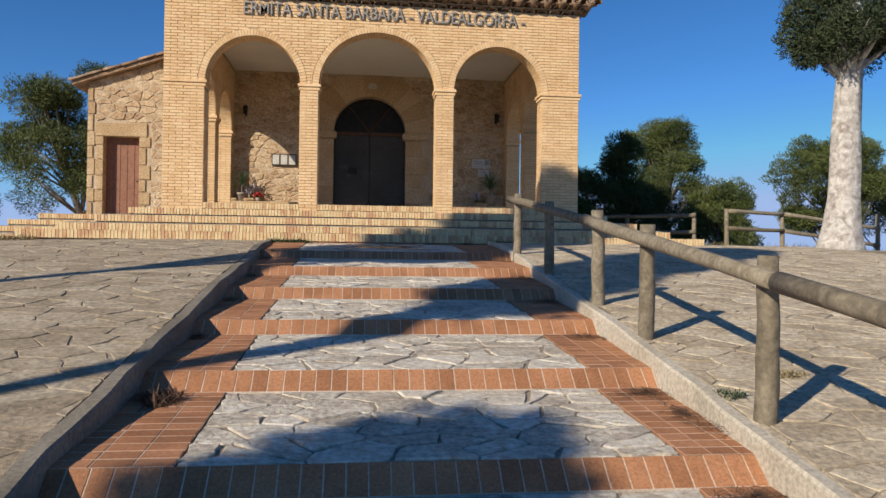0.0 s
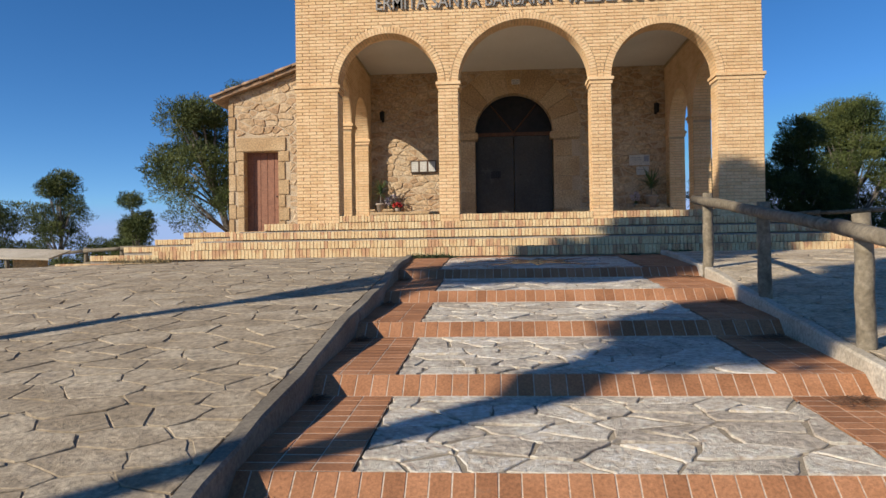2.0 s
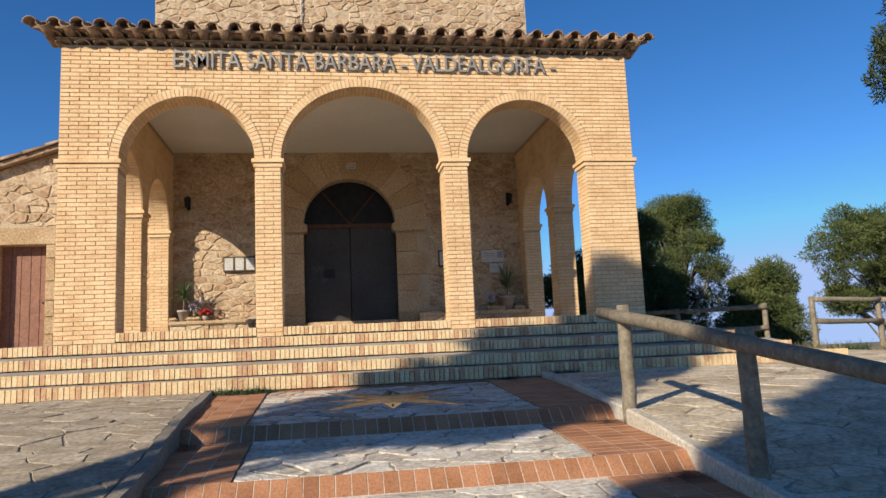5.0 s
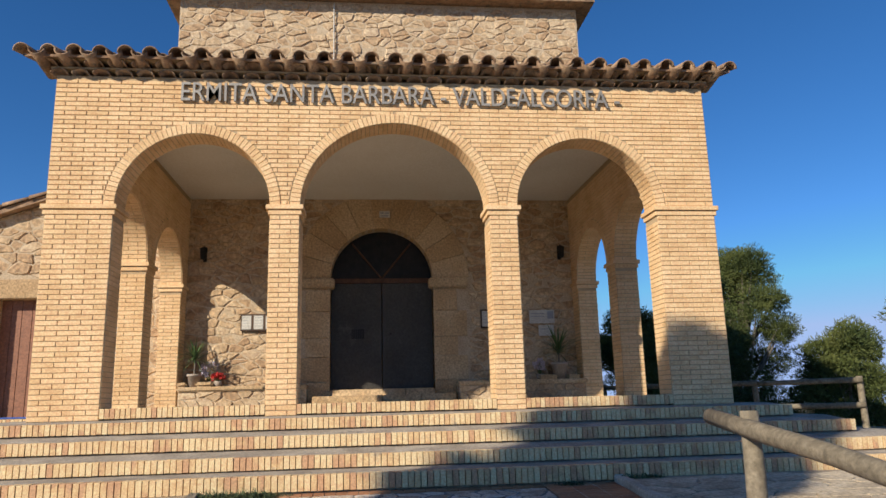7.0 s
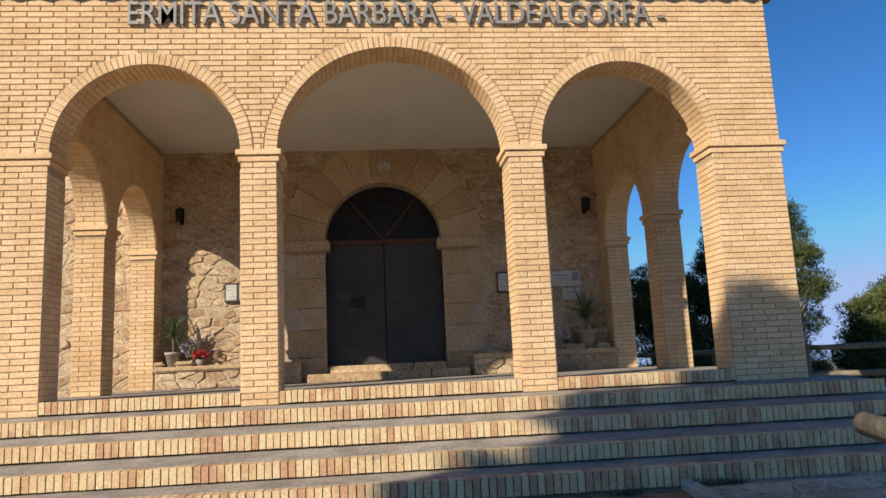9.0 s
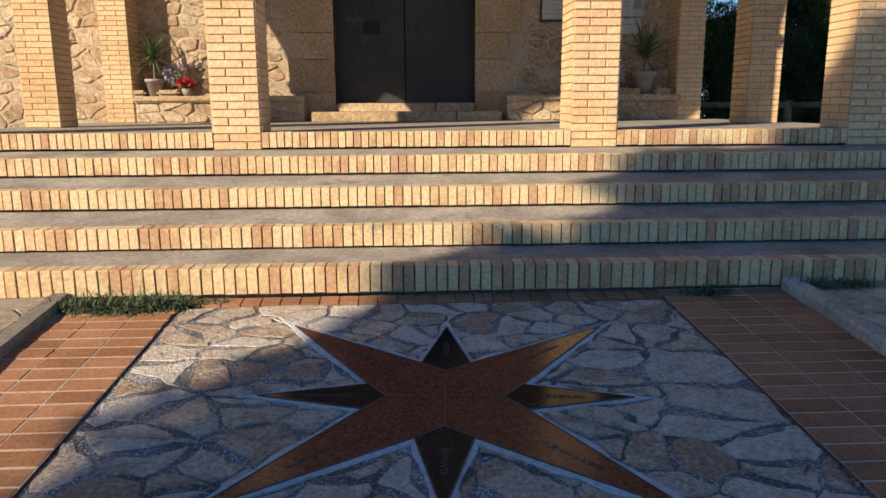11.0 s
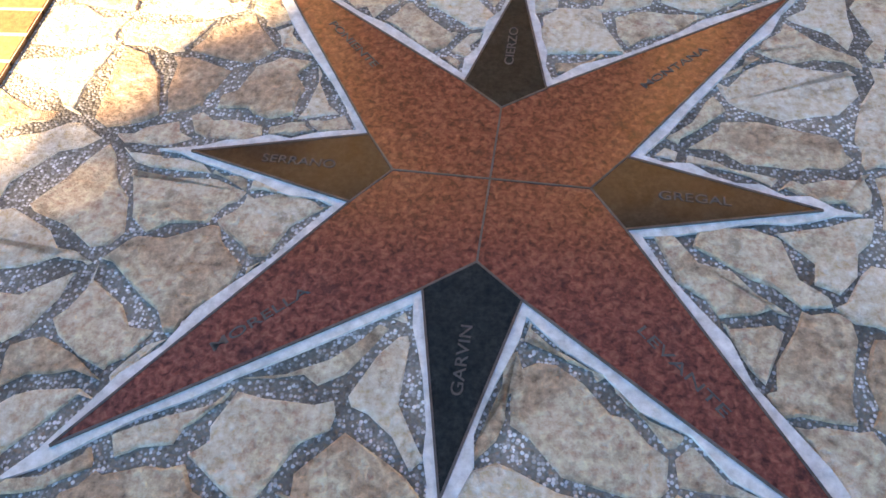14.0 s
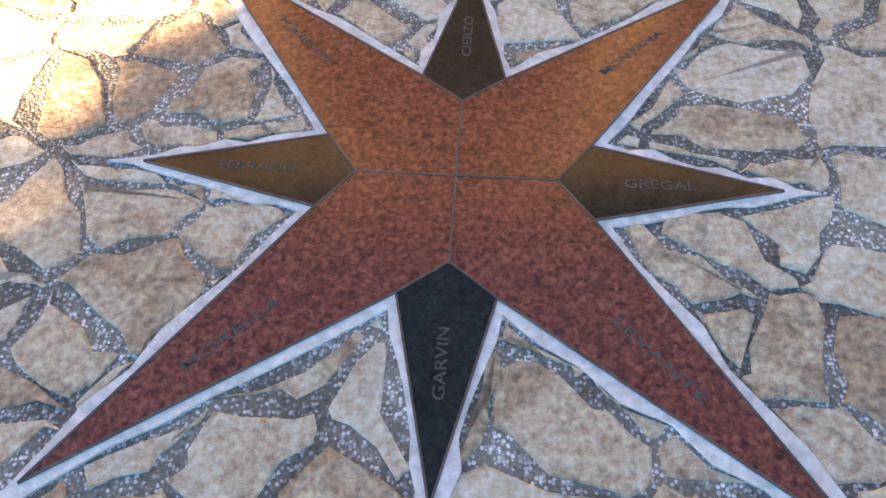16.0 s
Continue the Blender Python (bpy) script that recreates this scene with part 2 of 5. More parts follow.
M_PAPER_BAR = material("grey_print", [(0.22, 0.24, 0.28), (0.32, 0.33, 0.36)], 6.0, 0.8, 0.0, 60)
M_BOARD = material("board_frame_wood", [(0.05, 0.03, 0.018), (0.09, 0.05, 0.03)], 6.0, 0.7, 0.2, 60)
M_POT = material("flower_pot_clay", [(0.30, 0.24, 0.19), (0.40, 0.33, 0.27)], 5.0, 0.9, 0.3, 50)
M_LEAF = material("plant_leaf", [(0.05, 0.09, 0.03), (0.10, 0.16, 0.05)], 4.0, 0.5, 0.0, 50, per_piece=0.4, island=True)
M_FLOWER = material("red_flower", [(0.45, 0.02, 0.02), (0.60, 0.05, 0.04)], 8.0, 0.7, 0.0, 50)
M_FLOWER2 = material("pale_flower", [(0.42, 0.34, 0.42), (0.62, 0.55, 0.60)], 8.0, 0.7, 0.0, 50)
M_WEED = material("low_weed", [(0.05, 0.08, 0.035), (0.11, 0.14, 0.06)], 6.0, 0.8, 0.0, 50, per_piece=0.5, island=True)
M_DRY = material("dry_grass", [(0.22, 0.17, 0.08), (0.36, 0.28, 0.14)], 6.0, 0.9, 0.0, 50, per_piece=0.5, island=True)
M_NEEDLES_DEAD = material("dead_pine_needles", [(0.09, 0.05, 0.03), (0.17, 0.095, 0.055)], 30.0, 0.95, 0.8, 60, fine=0.3)


# ---- building blocks ----
class Soup:
    """Vertices and faces gathered for one mesh."""
    def __init__(self):
        self.v, self.f = [], []

    def add(self, verts, faces):
        k = len(self.v)
        self.v.extend(verts)
        self.f.extend([tuple(i + k for i in f) for f in faces])

    def mesh(self, name, mat):
        me = bpy.data.meshes.new(name)
        me.from_pydata([tuple(p) for p in self.v], [], self.f)
        me.materials.append(mat)
        me.update()
        return me


def obj(name, data, parent=None, label="", category="", kind="", group=""):
    ob = new(name, data)
    if parent is not None:
        ob.parent = parent
    return tagged(ob, label, category, group, kind)


def empty(name, label="", category="", kind="", group="", at=(0, 0, 0)):
    ob = obj(name, None, None, label, category, kind, group)
    ob.location = at
    return ob


def under(parent, ob):
    """Hangs ob, built in world places, under a parent that stands anywhere."""
    ob.parent = parent
    ob.matrix_parent_inverse = Matrix.Translation(parent.location).inverted()
    return ob


def part(name, data, parent, label=""):
    return under(parent, obj(name, data, None, label))


def box(s, x0, x1, y0, y1, z0, z1):
    s.add([(x0, y0, z0), (x1, y0, z0), (x1, y1, z0), (x0, y1, z0), (x0, y0, z1), (x1, y0, z1), (x1, y1, z1), (x0, y1, z1)],
          [(0, 3, 2, 1), (4, 5, 6, 7), (0, 1, 5, 4), (1, 2, 6, 5), (2, 3, 7, 6), (3, 0, 4, 7)])


def box_mesh(name, mat, x0, x1, y0, y1, z0, z1, bevel=0.0):
    s = Soup()
    box(s, x0, x1, y0, y1, z0, z1)
    me = s.mesh(name, mat)
    if bevel:
        bm = bmesh.new()
        bm.from_mesh(me)
        bmesh.ops.bevel(bm, geom=bm.edges[:], offset=bevel, segments=2, affect="EDGES")
        bm.to_mesh(me)
        bm.free()
    return me


def shrink(poly, d):
    """A convex polygon with its sides moved in by about d."""
    cx, cy = sum(p[0] for p in poly) / len(poly), sum(p[1] for p in poly) / len(poly)
    out = []
    for x, y in poly:
        r = math.hypot(x - cx, y - cy) or 1
        k = max(0.2, 1 - 1.25 * d / r)
        out.append((cx + (x - cx) * k, cy + (y - cy) * k))
    return out


def prism(s, poly, o, u, v, n, low, high, chamfer=0.004, rough=0.0):
    """A slab with the outline poly in the plane (o, u, v), from low to high along n, with chamfered upper edges."""
    inner = shrink(poly, chamfer)
    k = len(poly)
    o, u, v, n = Vector(o), Vector(u), Vector(v), Vector(n)
    tilt = (random.uniform(-rough, rough), random.uniform(-rough, rough))
    cx, cy = poly[0]
    verts = [o + u * a + v * b + n * low for a, b in poly]
    verts += [o + u * a + v * b + n * (high - chamfer + (a - cx) * tilt[0] + (b - cy) * tilt[1]) for a, b in poly]
    verts += [o + u * a + v * b + n * (high + (a - cx) * tilt[0] + (b - cy) * tilt[1]) for a, b in inner]
    faces = [tuple(range(2 * k, 3 * k))]
    for i in range(k):
        j = (i + 1) % k
        faces += [(i, j, k + j, k + i), (k + i, k + j, 2 * k + j, 2 * k + i)]
    s.add(verts, faces)


def clip(poly, a, b, c):
    """The part of a convex polygon where a*x + b*y <= c."""
    out = []
    for i in range(len(poly)):
        p, q = poly[i], poly[(i + 1) % len(poly)]
        dp, dq = a * p[0] + b * p[1] - c, a * q[0] + b * q[1] - c
        if dp <= 0:
            out.append(p)
        if dp * dq < 0:
            t = dp / (dp - dq)
            out.append((p[0] + t * (q[0] - p[0]), p[1] + t * (q[1] - p[1])))
    return out


def cells(x0, x1, y0, y1, dx, dy, rng, jitter=0.42, drop=0.0):
    """Irregular stones that fill a rectangle: the cells round jittered points, dx by dy apart."""
    nx, ny = max(1, round((x1 - x0) / dx)), max(1, round((y1 - y0) / dy))
    sx, sy = (x1 - x0) / nx, (y1 - y0) / ny
    pts = {}
    for j in range(ny):
        for i in range(nx):
            if rng.random() < drop:
                continue
            pts[i, j] = (x0 + (i + 0.5 + 0.5 * (j % 2 - 0.5) + rng.uniform(-jitter, jitter)) * sx, y0 + (j + 0.5 + rng.uniform(-jitter, jitter)) * sy)
    out = []
    for (i, j), (px, py) in pts.items():
        poly = [(x0, y0), (x1, y0), (x1, y1), (x0, y1)]
        for dj in range(-3, 4):
            for di in range(-3, 4):
                q = pts.get((i + di, j + dj))
                if q is None or (di == 0 and dj == 0):
                    continue
                ax, ay = (q[0] - px) / sx ** 2, (q[1] - py) / sy ** 2
                mx, my = (q[0] + px) / 2, (q[1] + py) / 2
                poly = clip(poly, ax, ay, ax * mx + ay * my)
                if len(poly) < 3:
                    break
            if len(poly) < 3:
                break
        if len(poly) >= 3:
            out.append(poly)
    return out


def worn(poly, rng, amount):
    """The outline with a corner or two knocked off."""
    out = []
    for i in range(len(poly)):
        p, a, b = poly[i], poly[i - 1], poly[(i + 1) % len(poly)]
        if rng.random() < 0.75:
            k1, k2 = rng.uniform(0.1, amount), rng.uniform(0.1, amount)
            out.append((p[0] + (a[0] - p[0]) * k1, p[1] + (a[1] - p[1]) * k1))
            out.append((p[0] + (b[0] - p[0]) * k2, p[1] + (b[1] - p[1]) * k2))
        else:
            out.append(p)
    return out


def ragged(poly, rng, amount=0.07, corner=0.14):
    """The outline of a split stone: some corners cut, sides uneven."""
    out = []
    for p, q in zip(poly, poly[1:] + poly[:1]):
        L = math.hypot(q[0] - p[0], q[1] - p[1])
        if L < 0.03:
            out.append(p)
            continue
        nx, ny = -(q[1] - p[1]) / L, (q[0] - p[0]) / L
        k0 = rng.uniform(0.02, corner)
        for t in (k0, rng.uniform(0.35, 0.65), 1 - rng.uniform(0.02, corner)) if L > 0.09 else (k0, 1 - k0):
            d = rng.uniform(-0.2, 1.0) * amount * min(L, 0.25)
            out.append((p[0] + (q[0] - p[0]) * t + nx * d, p[1] + (q[1] - p[1]) * t + ny * d))
    return out


def tube(s, points, radii, sides=8, cap=True):
    """A round limb along points."""
    rings = []
    for i, p in enumerate(points):
        p = Vector(p)
        d = (Vector(points[min(i + 1, len(points) - 1)]) - Vector(points[max(i - 1, 0)])).normalized()
        a = d.cross(Vector((0.31, 0.87, 0.38))).normalized()
        b = d.cross(a)
        rings.append([p + (a * math.cos(2 * math.pi * k / sides) + b * math.sin(2 * math.pi * k / sides)) * radii[i] for k in range(sides)])
    verts = [v for r in rings for v in r]
    faces = []
    for i in range(len(rings) - 1):
        for k in range(sides):
            j = (k + 1) % sides
            faces.append((i * sides + k, i * sides + j, (i + 1) * sides + j, (i + 1) * sides + k))
    if cap:
        faces += [tuple(range(sides))[::-1], tuple((len(rings) - 1) * sides + k for k in range(sides))]
    s.add(verts, faces)


class Leaves:
    """Many thin triangles for one mesh, gathered as arrays."""
    def __init__(self):
        self.v = []

    def mesh(self, name, mat):
        co = np.concatenate(self.v).astype(np.float32)
        n = len(co) // 3
        me = bpy.data.meshes.new(name)
        me.vertices.add(3 * n)
        me.vertices.foreach_set("co", co.ravel())
        me.loops.add(3 * n)
        me.loops.foreach_set("vertex_index", np.arange(3 * n, dtype=np.int32))
        me.polygons.add(n)
        me.polygons.foreach_set("loop_start", np.arange(0, 3 * n, 3, dtype=np.int32))
        me.polygons.foreach_set("loop_total", np.full(n, 3, dtype=np.int32))
        me.materials.append(mat)
        me.update(calc_edges=True)
        return me


def unit(a):
    return a / np.maximum(1e-9, np.linalg.norm(a, axis=1, keepdims=True))


def smooth(me):
    for p in me.polygons:
        p.use_smooth = True
    return me


def lathe(name, mat, profile, sides=24, at=(0, 0, 0)):
    s = Soup()
    verts = [(at[0] + r * math.cos(2 * math.pi * k / sides), at[1] + r * math.sin(2 * math.pi * k / sides), at[2] + z) for r, z in profile for k in range(sides)]
    faces = [(i * sides + k, i * sides + (k + 1) % sides, (i + 1) * sides + (k + 1) % sides, (i + 1) * sides + k) for i in range(len(profile) - 1) for k in range(sides)]
    s.add(verts, faces)
    return smooth(s.mesh(name, mat))


def text_mesh(name, body, mat, size, extrude):
    cu = bpy.data.curves.new(name, "FONT")
    cu.body, cu.size, cu.extrude, cu.offset = body, size, extrude, size * 0.002
    ob = bpy.data.objects.new(name, cu)
    scene.collection.objects.link(ob)
    me = bpy.data.meshes.new_from_object(ob.evaluated_get(bpy.context.evaluated_depsgraph_get()))
    bpy.data.objects.remove(ob)
    bpy.data.curves.remove(cu)
    me.name = name
    me.materials.clear()
    me.materials.append(mat)
    return me


# ---- the lie of the land ----
def lerp(x, pairs):
    for (a, p), (b, q) in zip(pairs, pairs[1:]):
        if x <= b:
            return p + (q - p) * max(0.0, (x - a) / (b - a))
    return pairs[-1][1]


SIDE_RIGHT = [(-30, -3.7), (-14, -1.52), (-10.74, -1.06), (-9.15, -0.83), (-7.97, -0.66), (-6.22, -0.45), (-4.45, -0.21), (-3, -0.07), (-1.85, 0.0), (4, 0.03), (9, 0.0)]
SIDE_LEFT = [(-30, -3.5), (-14, -1.56), (-10.85, -1.09), (-9.0, -0.81), (-7.1, -0.53), (-4.0, -0.14), (-1.85, -0.02), (4, 0.0), (9, -0.05)]


def side_z(x, y):
    """Height of the paving beside the ramp."""
    if x < 0:
        return lerp(y, SIDE_LEFT) - 0.022 * max(0, -x - 3.5)
    return lerp(y, SIDE_RIGHT)


def edge(y, side=1):
    """How far the ramp reaches from its middle line; it widens a little towards the steps."""
    y = max(-12.5, y)
    return 1.53 + 0.043 * (y + 10) if side > 0 else 1.635 + 0.043 * max(0.0, y + 5.0)


RISERS = [-11.08, -9.72, -8.36, -6.95, -5.6, -4.22]
PITCH = 0.068  # rise of the treads along y


def ramp_z(y):
    """Height of the ramp's treads; each riser lifts them by 0.1."""
    z = -0.045 + PITCH * (y + 1.85)
    return z - 0.1 * sum(1 for r in RISERS if y < r)

# ---- ground ----
def land_z(x, y):
    inside = abs(x) < 2.0 and -16 < y < -1.8
    z = side_z(x, y) - 0.05
    if inside:
        z -= 0.55
    d = max(0.0, -x - 13, x - 10.5, y - 8, -y - 26)
    z -= min(d * 0.28, 4 + d * 0.05, 60)
    return z


def ground():
    xs = [-3000, -900, -300, -120, -60, -40, -30, -24, -20, -17, -14, -12.5, -11.5, -11, -10, -9, -8, -7, -6, -5, -4, -3, -2.01, -1.99, -1, 0, 1, 1.99, 2.01]
    xs += [3, 4, 5, 6, 7, 8, 9, 10, 11, 11.5, 12.5, 14, 17, 20, 24, 30, 40, 60, 120, 300, 900, 3000]
    ys = [-3000, -900, -300, -120, -60, -40, -32, -28, -26, -24, -20, -18, -16.01, -15.99, -14, -12, -10, -9.1, -7.9, -6, -4.2, -3, -1.81, -1.79]
    ys += [0, 2, 4, 6, 8, 10, 12, 13, 15, 18, 22, 30, 45, 80, 150, 300, 900, 3000]
    s = Soup()
    s.v = [(x, y, land_z(x, y)) for y in ys for x in xs]
    n = len(xs)
    s.f = [(j * n + i, j * n + i + 1, (j + 1) * n + i + 1, (j + 1) * n + i) for j in range(len(ys) - 1) for i in range(n - 1)]
    me = s.mesh("ground", M_EARTH)
    me.materials.append(M_HILL)
    for p in me.polygons:
        c = p.center
        if abs(c.x) > 30 or c.y > 26 or c.y < -34:
            p.material_index = 1
    return obj("ground", me, None, "dry stony earth hilltop falling away to far hills", "ground", "structure")


ground()

# ---- the ramp: kerbs, treads, risers ----
PANEL = 1.14


def ramp_base():
    s = Soup()
    starts = [-16.0, *RISERS]
    for k, a in enumerate(starts):
        y0 = a + (0.13 if k else 0.0)
        y1 = starts[k + 1] if k + 1 < len(starts) else -1.82
        za, zb = ramp_z(y0 + 0.001) - 0.02, ramp_z(y1 - 0.001) - 0.02
        half = PANEL + (0.07 if y1 > -2 else 0.0)
        for x0, x1, up in ((-2.0, -half, 0.018), (-half, half, 0.0), (half, 2.0, 0.018)):
            s.add([(x0, y0, za + up), (x1, y0, za + up), (x1, y1, zb + up), (x0, y1, zb + up)], [(0, 1, 2, 3)])
        if k:
            low = ramp_z(a - 0.001) - 0.02
            s.add([(-2.0, a - 0.001, low), (2.0, a - 0.001, low), (2.0, a - 0.001, low + 0.018), (-2.0, a - 0.001, low + 0.018), (2.0, y0, za + 0.0165), (-2.0, y0, za + 0.0165)], [(0, 1, 2, 3), (3, 2, 4, 5)])
    return obj("ramp_floor", s.mesh("ramp_floor", M_TERRA_BED), None, "sloping stepped ramp of terracotta tiles and flagstone panels", "ramp", "structure")


RAMP = ramp_base()


def kerb(name, side, lift, label, mat):
    """A cement kerb along the ramp, a little uneven."""
    rng = random.Random(5)
    s = Soup()
    ys = [-15.5 + 0.35 * k for k in range(40)]
    ys = [y for y in ys if y < -2.0] + [-1.84]
    rows = []
    for y in ys:
        w = rng.uniform(-0.012, 0.012)
        x0, x1 = (edge(y), edge(y) + 0.09) if side > 0 else (-edge(y, -1) - 0.10, -edge(y, -1))
        z = side_z(side * 2, y) + lift + rng.uniform(-0.008, 0.008)
        rows.append([(x0 + w, y, z - 0.55), (x0 + w, y, z - 0.015), (x0 + w + 0.012, y, z), (x1 + w - 0.012, y, z), (x1 + w, y, z - 0.015), (x1 + w, y, z - 0.4)])
    s.v = [p for r in rows for p in r]
    s.f = [(6 * i + k, 6 * i + 6 + k, 6 * i + 7 + k, 6 * i + 1 + k) for i in range(len(rows) - 1) for k in range(5)]
    s.f += [tuple(range(6)), tuple(6 * (len(rows) - 1) + k for k in range(6))[::-1]]
    return obj(name, s.mesh(name, mat), None, label, "kerb", "structure")


kerb("kerb_left", -1, 0.012, "dirty grey cement kerb along the paved slope", M_KERB_SHADED)
kerb("kerb_right", 1, 0.012, "pale cement kerb under the log fence", M_KERB)

# ---- porch steps ----
STEP_Y = [-1.82, -1.365, -0.91, -0.455, 0.0]
STEP_LOW = [-0.03, 0.108, 0.275, 0.442, 0.59]
STEP_TOP = [0.1, 0.233, 0.40, 0.565, 0.715]
STEP_HALF = [5.84, 5.40, 4.94, 4.51]


def step_core(k):
    """The cement core of one porch step, its tread sloping up a little."""
    s = Soup()
    h, y, ynext = STEP_HALF[k], STEP_Y[k] + 0.05, STEP_Y[k + 1] + 0.06
    zt, zn = STEP_TOP[k] - 0.008, STEP_LOW[k + 1] + 0.004
    s.add([(-h, y, -0.5), (h, y, -0.5), (h, y, zt), (-h, y, zt), (h, ynext, zn), (-h, ynext, zn), (h, 4.2, zn), (-h, 4.2, zn), (h, 4.2, -0.5), (-h, 4.2, -0.5)],
          [(0, 1, 2, 3), (3, 2, 4, 5), (5, 4, 6, 7), (1, 8, 6, 4, 2), (9, 0, 3, 5, 7)])
    return obj("porch_step", s.mesh("porch_step", M_CEMENT), None, "wide porch step edged with yellow bricks, grey cement tread", "step", "structure")


STEPS = [step_core(k) for k in range(4)]
floor_mesh = box_mesh("porch_floor", M_CEMENT, -4.02, 4.02, 0.115, 4.19, 0.3, 0.708)
FLOOR = obj("floor", floor_mesh, None, "grey cement floor of the arcaded porch", "floor", "structure")

BACK = [(-0.062, 1.3, -9.4), (0.10, 1.7, -8.9), (0.275, 2.1, -8.39), (0.44, 2.5, -7.9), (0.60, 2.9, -7.44)]


SIDE_STEPS = []
for z, y, x in BACK:
    s = Soup()
    box(s, x, -4.0, y + 0.02, 8.0, -0.8, z - 0.006)
    SIDE_STEPS.append(obj("side_step", s.mesh("side_step", M_CEMENT), None, "brick-edged terrace step before the side door", "step", "structure"))

# ---- the porch: front wall, arches, columns ----
ARCHES = [(-2.395, 0.895, 3.04, 0.905), (0.0, 1.15, 3.04, 1.075), (2.395, 0.895, 3.04, 0.905)]
DEPTH = 0.37
TOP = 4.66


def arch_wall(s, span0, span1, z0, z1, arches, place, depth):
    """A wall with round-headed openings. place(u, w, z): a point u along the wall and w into it."""
    N = 24
    edges = [span0]
    for c, r, spring, rise in arches:
        edges += [c - r, c + r]
    edges.append(span1)
    for k in range(0, len(edges), 2):
        a, b = edges[k], edges[k + 1]
        if b - a < 1e-4:
            continue
        v = [place(a, 0, z0), place(b, 0, z0), place(b, 0, z1), place(a, 0, z1), place(a, depth, z0), place(b, depth, z0), place(b, depth, z1), place(a, depth, z1)]
        s.add(v, [(0, 1, 2, 3), (5, 4, 7, 6), (4, 0, 3, 7), (1, 5, 6, 2), (3, 2, 6, 7)])
    for c, r, spring, rise in arches:
        pts = [(c - r * math.cos(math.pi * i / N), spring + rise * math.sin(math.pi * i / N)) for i in range(N + 1)]
        for (xa, za), (xb, zb) in zip(pts, pts[1:]):
            v = [place(xa, 0, za), place(xb, 0, zb), place(xb, 0, z1), place(xa, 0, z1), place(xa, depth, za), place(xb, depth, zb), place(xb, depth, z1), place(xa, depth, z1)]
            s.add(v, [(0, 1, 2, 3), (5, 4, 7, 6), (1, 0, 4, 5), (3, 2, 6, 7)])


COURSE, LONG, JOINT = 0.0578, 0.25, 0.009
brick_store = {}


def brick_object(parent, w, d, h, at, mat=None, name="brick", turn=0.0):
    """One brick w long, h high and d deep, its lower left front corner at `at`."""
    key = (round(w, 3), round(d, 3), round(h, 3), mat.name)
    if key not in brick_store:
        s = Soup()
        prism(s, [(0, 0), (w, 0), (w, h), (0, h)], (0, 0, 0), (1, 0, 0), (0, 0, 1), (0, -1, 0), -d, 0.0, 0.003)
        brick_store[key] = s.mesh(name, mat)
    ob = obj(name, brick_store[key], parent)
    ob.location = at
    ob.rotation_euler = (random.uniform(-0.004, 0.004), random.uniform(-0.006, 0.006), turn + random.uniform(-0.006, 0.006))
    return ob


def blocked(u0, u1, z0, z1, arches, ring):
    """Cuts a brick's run [u0, u1] by the openings and the ring of bricks about them; returns the runs left."""
    runs = [(u0, u1)]
    zm = (z0 + z1) / 2
    for c, r, spring, rise in arches:
        if zm <= spring:
            half = r
        elif zm < spring + rise + ring:
            half = (r + ring) * math.sqrt(max(0, 1 - ((zm - spring) / (rise + ring)) ** 2))
        else:
            continue
        nxt = []
        for a, b in runs:
            if b <= c - half or a >= c + half:
                nxt.append((a, b))
            else:
                if a < c - half - 0.02:
                    nxt.append((a, c - half - 0.006))
                if b > c + half + 0.02:
                    nxt.append((c + half + 0.006, b))
        runs = nxt
    return runs


def brick_face(s, span0, span1, z0, z1, arches, place, ring=0.125, proud=0.008, start=0.0):
    """Courses of bricks laid over a wall's face, and the rowlock rings round its arches."""
    n = int((z1 - z0) / COURSE)
    rng = random.Random(3)
    for j in range(n):
        za, zb = z0 + j * COURSE + JOINT / 2, z0 + (j + 1) * COURSE - JOINT / 2
        u = span0 - (0.125 if j % 2 else 0.0)
        while u < span1 - 0.01:
            a, b = max(u, span0), min(u + LONG, span1)
            u += LONG
            if b - a < 0.03:
                continue
            for p, q in blocked(a + JOINT / 2, b - JOINT / 2, za, zb, arches, ring):
                out = -proud - rng.uniform(0, 0.003)
                c = 0.003
                v = [place(p, 0, za), place(q, 0, za), place(q, 0, zb), place(p, 0, zb), place(p + c, out, za + c), place(q - c, out, za + c), place(q - c, out, zb - c), place(p + c, out, zb - c)]
                s.add(v, [(4, 5, 6, 7), (0, 1, 5, 4), (1, 2, 6, 5), (2, 3, 7, 6), (3, 0, 4, 7)])
    for c, r, spring, rise in arches:
        m = max(8, round(math.pi * (r + 0.06) / COURSE))
        for i in range(m):
            t0, t1 = math.pi * (i + 0.07) / m, math.pi * (i + 0.93) / m
            v = []
            for w in (0.0, -proud - 0.004):
                for t, k in ((t0, 0.0), (t1, 0.0), (t1, ring - 0.008), (t0, ring - 0.008)):
                    v.append(place(c - (r + k) * math.cos(t), w, spring + (rise + k) * math.sin(t)))
            s.add(v, [(4, 5, 6, 7), (0, 1, 5, 4), (1, 2, 6, 5), (2, 3, 7, 6), (3, 0, 4, 7)])


